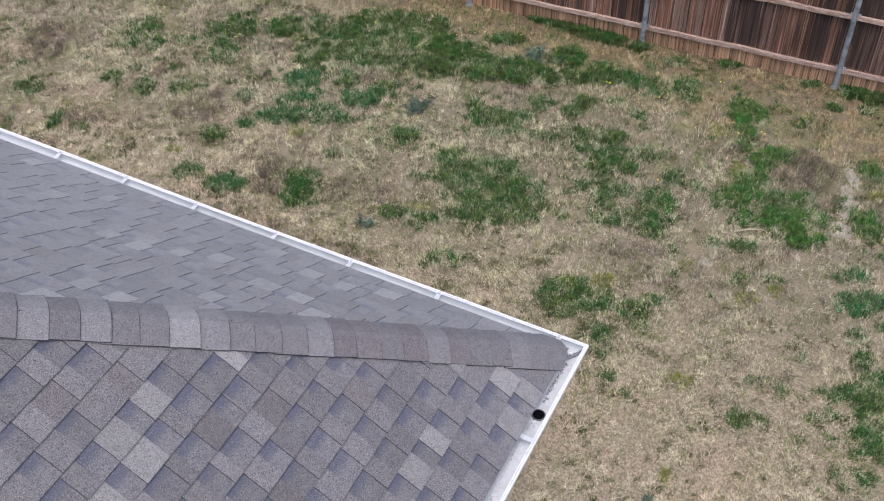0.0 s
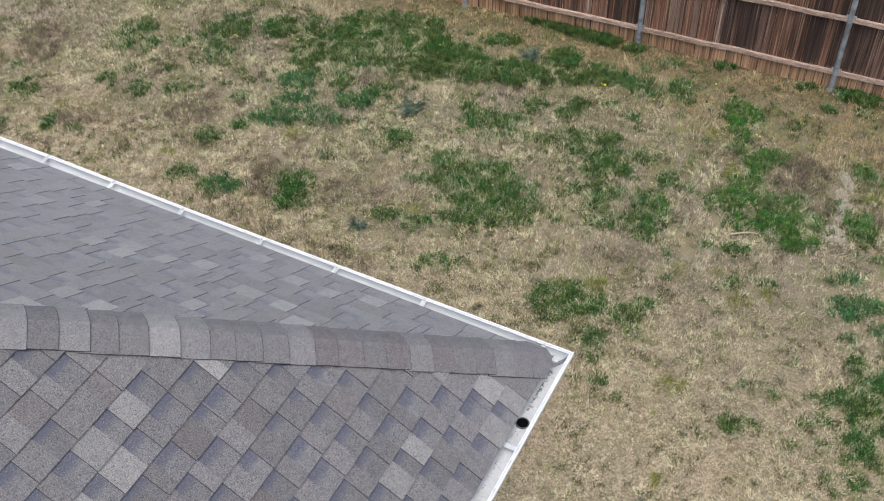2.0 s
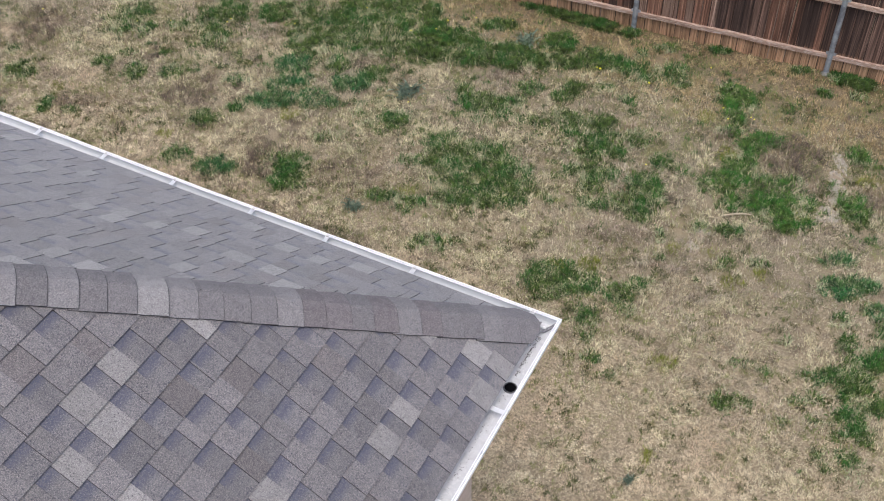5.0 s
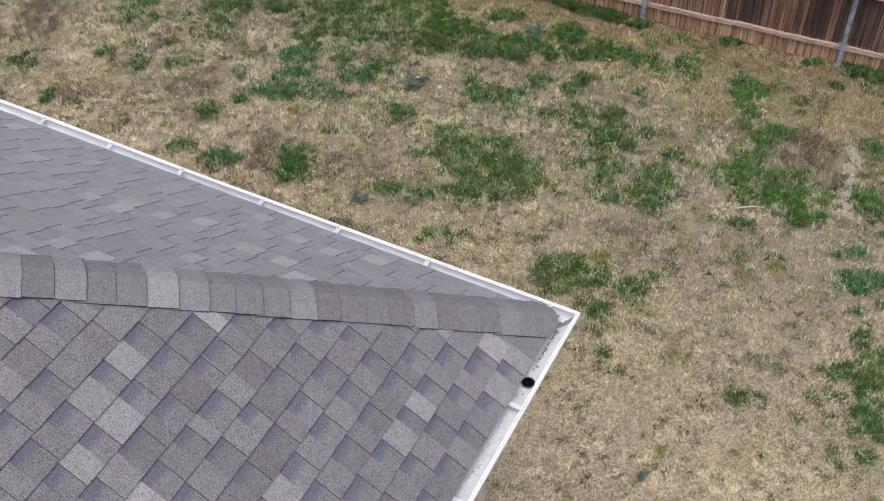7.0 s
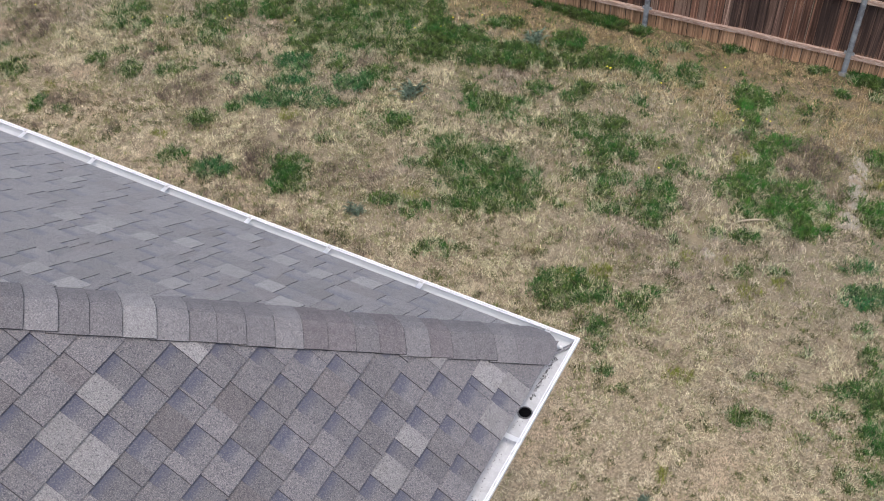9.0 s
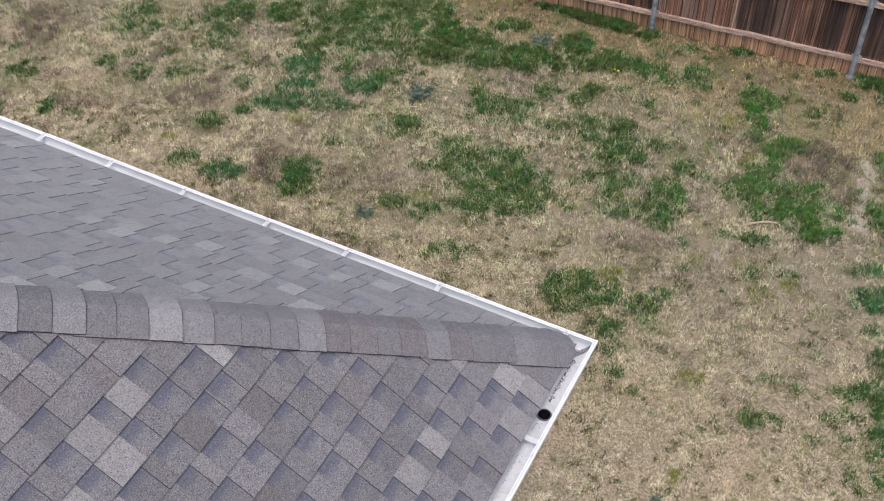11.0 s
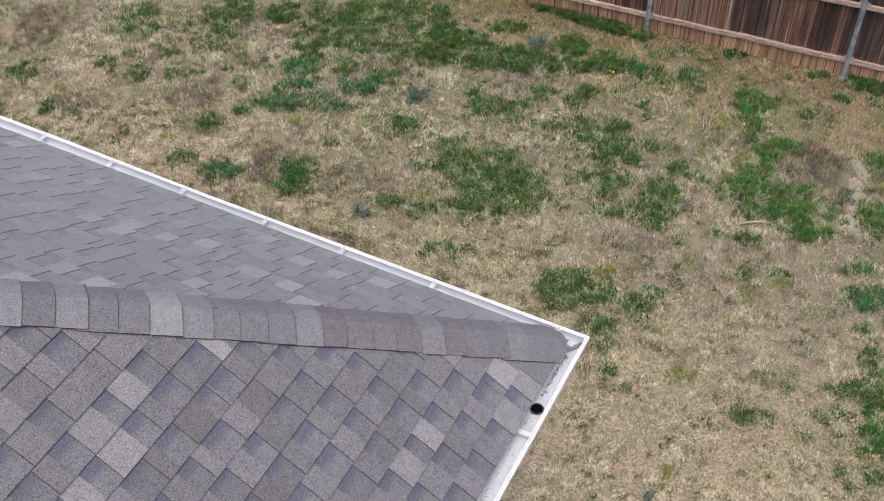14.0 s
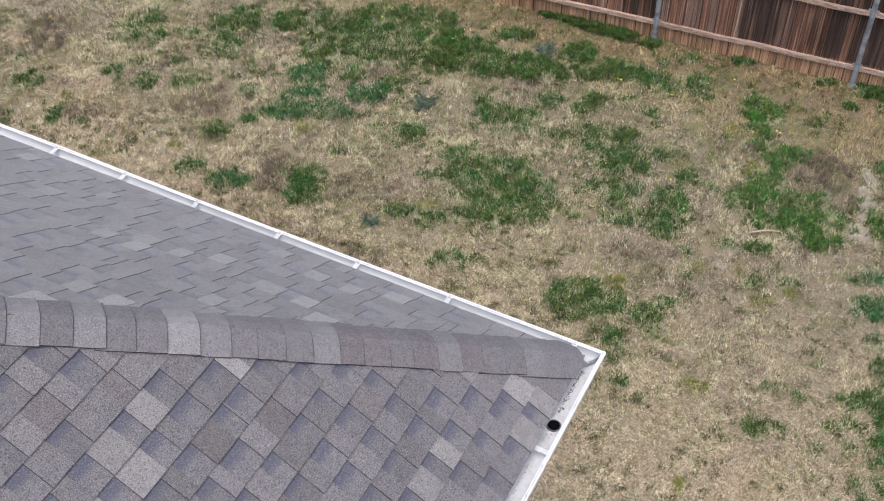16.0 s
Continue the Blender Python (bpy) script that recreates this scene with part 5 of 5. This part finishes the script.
x, y, az = tufts(r2, sx[keep], sy[keep], 7, 0.014)
n = len(x)
loose.append((x, y, az, r2.uniform(0.03, 0.065, n), r2.uniform(0.004, 0.0075, n), np.abs(r2.normal(0.8, 0.35, n))))
for m, label in ((GREEN, "dull green grass in thin patches"), (FRESH, "fresh yellow-green grass in thin patches"), (BLUISH, "bluish green grass in thin patches")):
    tagged(blades("patchy_grass", *[np.concatenate(c) for c in zip(*sparse[m])], m), label, "grass", kind="stuff")
ob = blades("green_grass", *[np.concatenate(c) for c in zip(*loose)], GREEN, True)
tagged(ob, "thin green grass growing through the dead lawn", "grass", kind="stuff")


r4 = np.random.default_rng(47)
sx, sy = r4.uniform(-7, 3.4, 60000), r4.uniform(4.9, FENCE_Y - 0.02, 60000)
keep = r4.uniform(0, 1, 60000) < np.clip((sy + 0.3 * vn(sx, sy, 0.5, 10) - 5.1) / 1.4, 0, 0.75) * np.clip(0.75 + 0.8 * vn(sx, sy, 0.08, 20), 0.1, 1)
sx, sy = sx[keep], sy[keep]
n = len(sx)
for name, pick, m, label in (("straw_litter", np.arange(n) % 3 > 0, TAN, "short broken straw lying on the reddish soil by the fence"), ("pale_litter", np.arange(n) % 3 == 0, PINK, "bleached bits of straw lying on the reddish soil by the fence")):
    k = int(pick.sum())
    ob = blades(name, sx[pick], sy[pick], r4.uniform(0, 2 * np.pi, k), r4.uniform(0.012, 0.034, k), r4.uniform(0.003, 0.007, k), np.abs(r4.normal(1.25, 0.2, k)), m, True)
    tagged(ob, label, "grass", kind="stuff")


def gathered(name, zone, per_m2, lo, hi, w, lean, m, label, seed):
    r = np.random.default_rng(seed)
    parts = [spots(r, p, per_m2) for p in zone]
    x, y = np.concatenate([p[0] for p in parts]), np.concatenate([p[1] for p in parts])
    n = len(x)
    ob = blades(name, x, y, r.uniform(0, 2 * np.pi, n), r.uniform(lo, hi, n), r.uniform(w * 0.6, w * 1.3, n), np.abs(r.normal(lean, 0.3, n)), m)
    tagged(ob, label, "weed", kind="stuff")


gathered("yellow_grass", YELLOWED, 10500, 0.03, 0.07, 0.005, 0.7, LIME, "yellow-green patches of young grass", 51)


def scattered(seed, count, lo, hi, share, low=1.2, high=6.5):
    """Small spots all over the open lawn, gathered in loose drifts."""
    q = np.random.default_rng(seed)
    a, b = q.uniform(-9.4, 2.4, count * 3), q.uniform(low, high, count * 3)
    c = lo + (hi - lo) * q.uniform(0, 1, count * 3) ** 2
    ok = (b > np.where(a < -0.4, -0.28 * a - 0.2, low)) & (vn(a, b, 0.7, seed) + 0.6 * vn(a, b, 0.25, seed + 1) + q.normal(0, 0.4, count * 3) > 0.1)
    return [(x, y, s, s * 0.75, share) for x, y, s in list(zip(a[ok], b[ok], c[ok]))[:count]]


gathered("withered_tufts", scattered(71, 700, 0.02, 0.09, 0.5, 2.2), 5200, 0.025, 0.065, 0.0040, 0.95, BROWN, "withered brown tufts dotted over the dead lawn", 71)
gathered("straw_tussocks", scattered(72, 420, 0.04, 0.12, 0.4, 2.7), 4200, 0.035, 0.075, 0.0036, 0.95, STRAW, "raised straw tussocks dotted over the lawn", 72)
gathered("olive_tufts", scattered(73, 900, 0.02, 0.09, 0.65, 2.4), 6000, 0.025, 0.06, 0.0044, 0.95, MOSSY, "dark olive tufts of reviving grass dotted over the lawn", 73)
gathered("dark_weeds", scattered(74, 620, 0.015, 0.075, 0.85, 4.0, 6.95), 8500, 0.025, 0.06, 0.0065, 0.95, GREEN, "dark green weeds dotted over the far lawn and the soil by the fence", 74)
gathered("brown_tufts", [p for p in scattered(75, 420, 0.02, 0.10, 0.6, 2.2, 6.2) if p[0] < -4.2], 6500, 0.03, 0.07, 0.0044, 0.9, BROWN, "withered purplish brown tufts beyond the eave", 75)
gathered("sprouting_weeds", scattered(57, 1500, 0.010, 0.040, 0.9, -0.8, 3.4), 9500, 0.018, 0.04, 0.0056, 0.9, MOSSY, "small olive weeds sprouting in the cropped dead grass", 57)
gathered("olive_sprouts", scattered(58, 1500, 0.008, 0.028, 0.9, -0.8, 3.6), 12000, 0.02, 0.04, 0.006, 0.8, OLIVE, "tiny pale olive sprouts in the cropped dead grass", 58)
gathered("withered_weeds", scattered(59, 300, 0.008, 0.025, 0.7, -0.8, 3.4), 9000, 0.015, 0.04, 0.004, 1.0, BROWN, "small withered brown weeds in the cropped dead grass", 59)
gathered("russet_weeds", [(-0.95, 4.2, 0.10, 0.07, 0.6)], 4000, 0.03, 0.07, 0.005, 0.8, RUSSET, "reddish brown withered weed", 56)
gathered("dead_weeds", [(a, b, c * 1.25, d * 1.25, 0.58 * e) for a, b, c, d, e in BROWNED], 7600, 0.05, 0.13, 0.0035, 0.65, BROWN, "purplish brown dead weed stalks in loose tufts", 61)


# ---- thistle rosettes ----
def leaf_mesh(length):
    bm = bmesh.new()
    mids, n = [], 7
    for i in range(n):
        t = i / (n - 1)
        w = 0.0060 * math.sin(math.pi * min(1, 0.12 + 0.88 * t)) * (1.25 if i % 2 else 0.75) + 0.001
        z = 0.035 * math.sin(t * 2.2)
        mids.append([bm.verts.new((t * length, -w, z + 0.006)), bm.verts.new((t * length, 0, z)), bm.verts.new((t * length, w, z + 0.006))])
    for a, b in zip(mids, mids[1:]):
        for j in (0, 1):
            bm.faces.new((a[j], b[j], b[j + 1], a[j + 1]))
    bmesh.ops.solidify(bm, geom=bm.faces[:], thickness=0.0012)
    me = bpy.data.meshes.new("leaf")
    bm.to_mesh(me)
    bm.free()
    me.materials.append(TEAL)
    return me


LEAVES = [leaf_mesh(q) for q in (0.07, 0.10, 0.12)]
lr = random.Random(77)
for px, py, ra, rb, d in ROSETTES:
    young = 0.4 if ra < 0.1 else min(1.0, 6 * ra)
    for j in range(3 if ra > 0.15 else 2):
        qx, qy = px + lr.uniform(-0.6, 0.6) * ra, py + lr.uniform(-0.5, 0.5) * rb
        plant = thing("thistle", "blue-green thistle rosette with toothed leaves flat on the lawn", "weed", "thistles in the yard", at=(qx, qy, float(gz(qx, qy)) + 0.012))
        for i in range(40):
            lf = child("leaf", LEAVES[lr.randrange(3)], plant)
            lf.matrix_basis = pose(lr.gauss(0, 0.045 * young), lr.gauss(0, 0.045 * young), 0, lr.uniform(-20, 20), lr.uniform(-20, 6), i * 137.5 + lr.uniform(-15, 15)) @ Matrix.Scale(lr.uniform(0.6, 1.15) * young, 4)

# ---- dandelions ----
def flower_mesh():
    bm = bmesh.new()
    for ringi, (rr, z, k) in enumerate(((0.020, 0.0, 16), (0.014, 0.004, 12), (0.007, 0.007, 8))):
        for i in range(k):
            a = 2 * math.pi * (i + 0.5 * ringi) / k
            c, s = math.cos(a), math.sin(a)
            w = 0.0032
            vs = [bm.verts.new(p) for p in ((-s * w * 0.5, c * w * 0.5, z - 0.003), (c * rr - s * w, s * rr + c * w, z), (c * rr * 1.12, s * rr * 1.12, z - 0.001), (c * rr + s * w, s * rr - c * w, z), (s * w * 0.5, -c * w * 0.5, z - 0.003))]
            bm.faces.new(vs)
    bmesh.ops.solidify(bm, geom=bm.faces[:], thickness=0.0008)
    me = bpy.data.meshes.new("flower")
    bm.to_mesh(me)
    bm.free()
    me.materials.append(YELLOW)
    return me


dandelion = thing("dandelion", "small yellow dandelion flower standing in the grass", "flower", "dandelions in the yard")
v, f = tube([(0, 0, -0.09), (0.004, 0.002, -0.04), (0, 0, -0.002)], [0.002, 0.0018, 0.0022], 6)
child("stem", mesh_of("stem", v, f, [STEM]), dandelion)
child("flower", flower_mesh(), dandelion, "yellow many-petalled flower head")
DANDELIONS = [(-1.94, 6.08), (-1.98, 6.09), (-0.48, 5.95), (-0.38, 5.78), (-0.17, 5.91), (-0.13, 5.89), (-0.89, 4.67), (-3.67, 6.45), (-3.25, 6.58), (-3.95, 6.25), (-3.99, 6.02), (-6.33, 5.15), (-6.33, 5.07), (-5.57, 5.39), (-4.97, 6.08), (-4.24, 5.86), (-0.83, 6.63), (-1.35, 6.05), (-7.33, 4.61), (-6.97, 4.8), (-3.57, 4.57), (-8.57, 4.33)]
dr = random.Random(3)
for i, (px, py) in enumerate(DANDELIONS):
    m = pose(px, py, float(gz(px, py)) + 0.085, dr.uniform(-12, 12), dr.uniform(-12, 12), dr.uniform(0, 360)) @ Matrix.Scale(0.68, 4)
    if i:
        copy_thing(dandelion, m)
    else:
        dandelion.matrix_basis = m

# ---- bare sand and a fallen twig ----
for px, py, ra, rb, d in (*BARE[:4], BARE[5], BARE[6]):
    v, f, k = [], [], 40
    base = (px, py)
    rings = (0.0, 0.35, 0.7, 1.0)
    for q in rings:
        for i in range(k):
            a = 2 * math.pi * i / k
            wob = 1 + 0.45 * noise.noise((px * 3 + 1.6 * math.cos(a), py * 3 + 1.6 * math.sin(a), 5)) + 0.22 * noise.noise((px + 5 * math.cos(a), py + 5 * math.sin(a), 9))
            u, w = q * ra * wob * math.cos(a) * 1.25, q * rb * wob * math.sin(a) * 1.25
            x, y = px + u * TURNED[0] - w * TURNED[1], py + u * TURNED[1] + w * TURNED[0]
            v.append((x, y, float(gz(x, y) + lumps(x, y)) + (0.003 * (1 - q * q) + (0.0015 if q < 1 else -0.012))))
    for q in range(len(rings) - 1):
        for i in range(k):
            j = (i + 1) % k
            f.append((q * k + i, (q + 1) * k + i, (q + 1) * k + j, q * k + j))
    tagged(new("bare_sand", mesh_of("bare_sand", v, f, [SAND], smooth=True)), "pale sandy bare spot worn into the lawn", "soil", kind="stuff")

twig = thing("fallen_twig", "pale bare forked twig lying on the lawn", "twig")
line = [(0.27, 4.47), (0.20, 4.45), (0.12, 4.41), (0.04, 4.35), (-0.02, 4.28)]
v, f = tube([(x, y - 0.03, float(gz(x, y)) + 0.034 + 0.006 * math.sin(9 * x)) for x, y in line], [0.005, 0.008, 0.010, 0.010, 0.008], 8)
child("branch", mesh_of("branch", v, f, [BARK], smooth=True), twig)
for line in ([(0.03, 4.34), (0.0, 4.40), (-0.01, 4.43)], [(-0.02, 4.28), (-0.035, 4.21), (-0.04, 4.14)], [(-0.01, 4.29), (-0.06, 4.28), (-0.09, 4.26)]):
    v, f = tube([(x, y - 0.03, float(gz(x, y)) + 0.032) for x, y in line], [0.008, 0.006, 0.004], 7)
    child("side_branch", mesh_of("side_branch", v, f, [BARK], smooth=True), twig)

# ---- the shingles ----
lay(EAST, DECKS["near"], EAST_LOW, {}, EAST_PALE, EAST_BROWN, 101, 15, 3.4)
lay(NORTH, DECKS["far"], {}, NORTH_STEPS, NORTH_PALE, {}, 102, 13, 4.0)
lay(WEST, DECKS["back"], {}, {}, {}, {}, 103, 0, 0)
lay(SOUTH, DECKS["side"], {}, {}, {}, {}, 104, 0, 0)
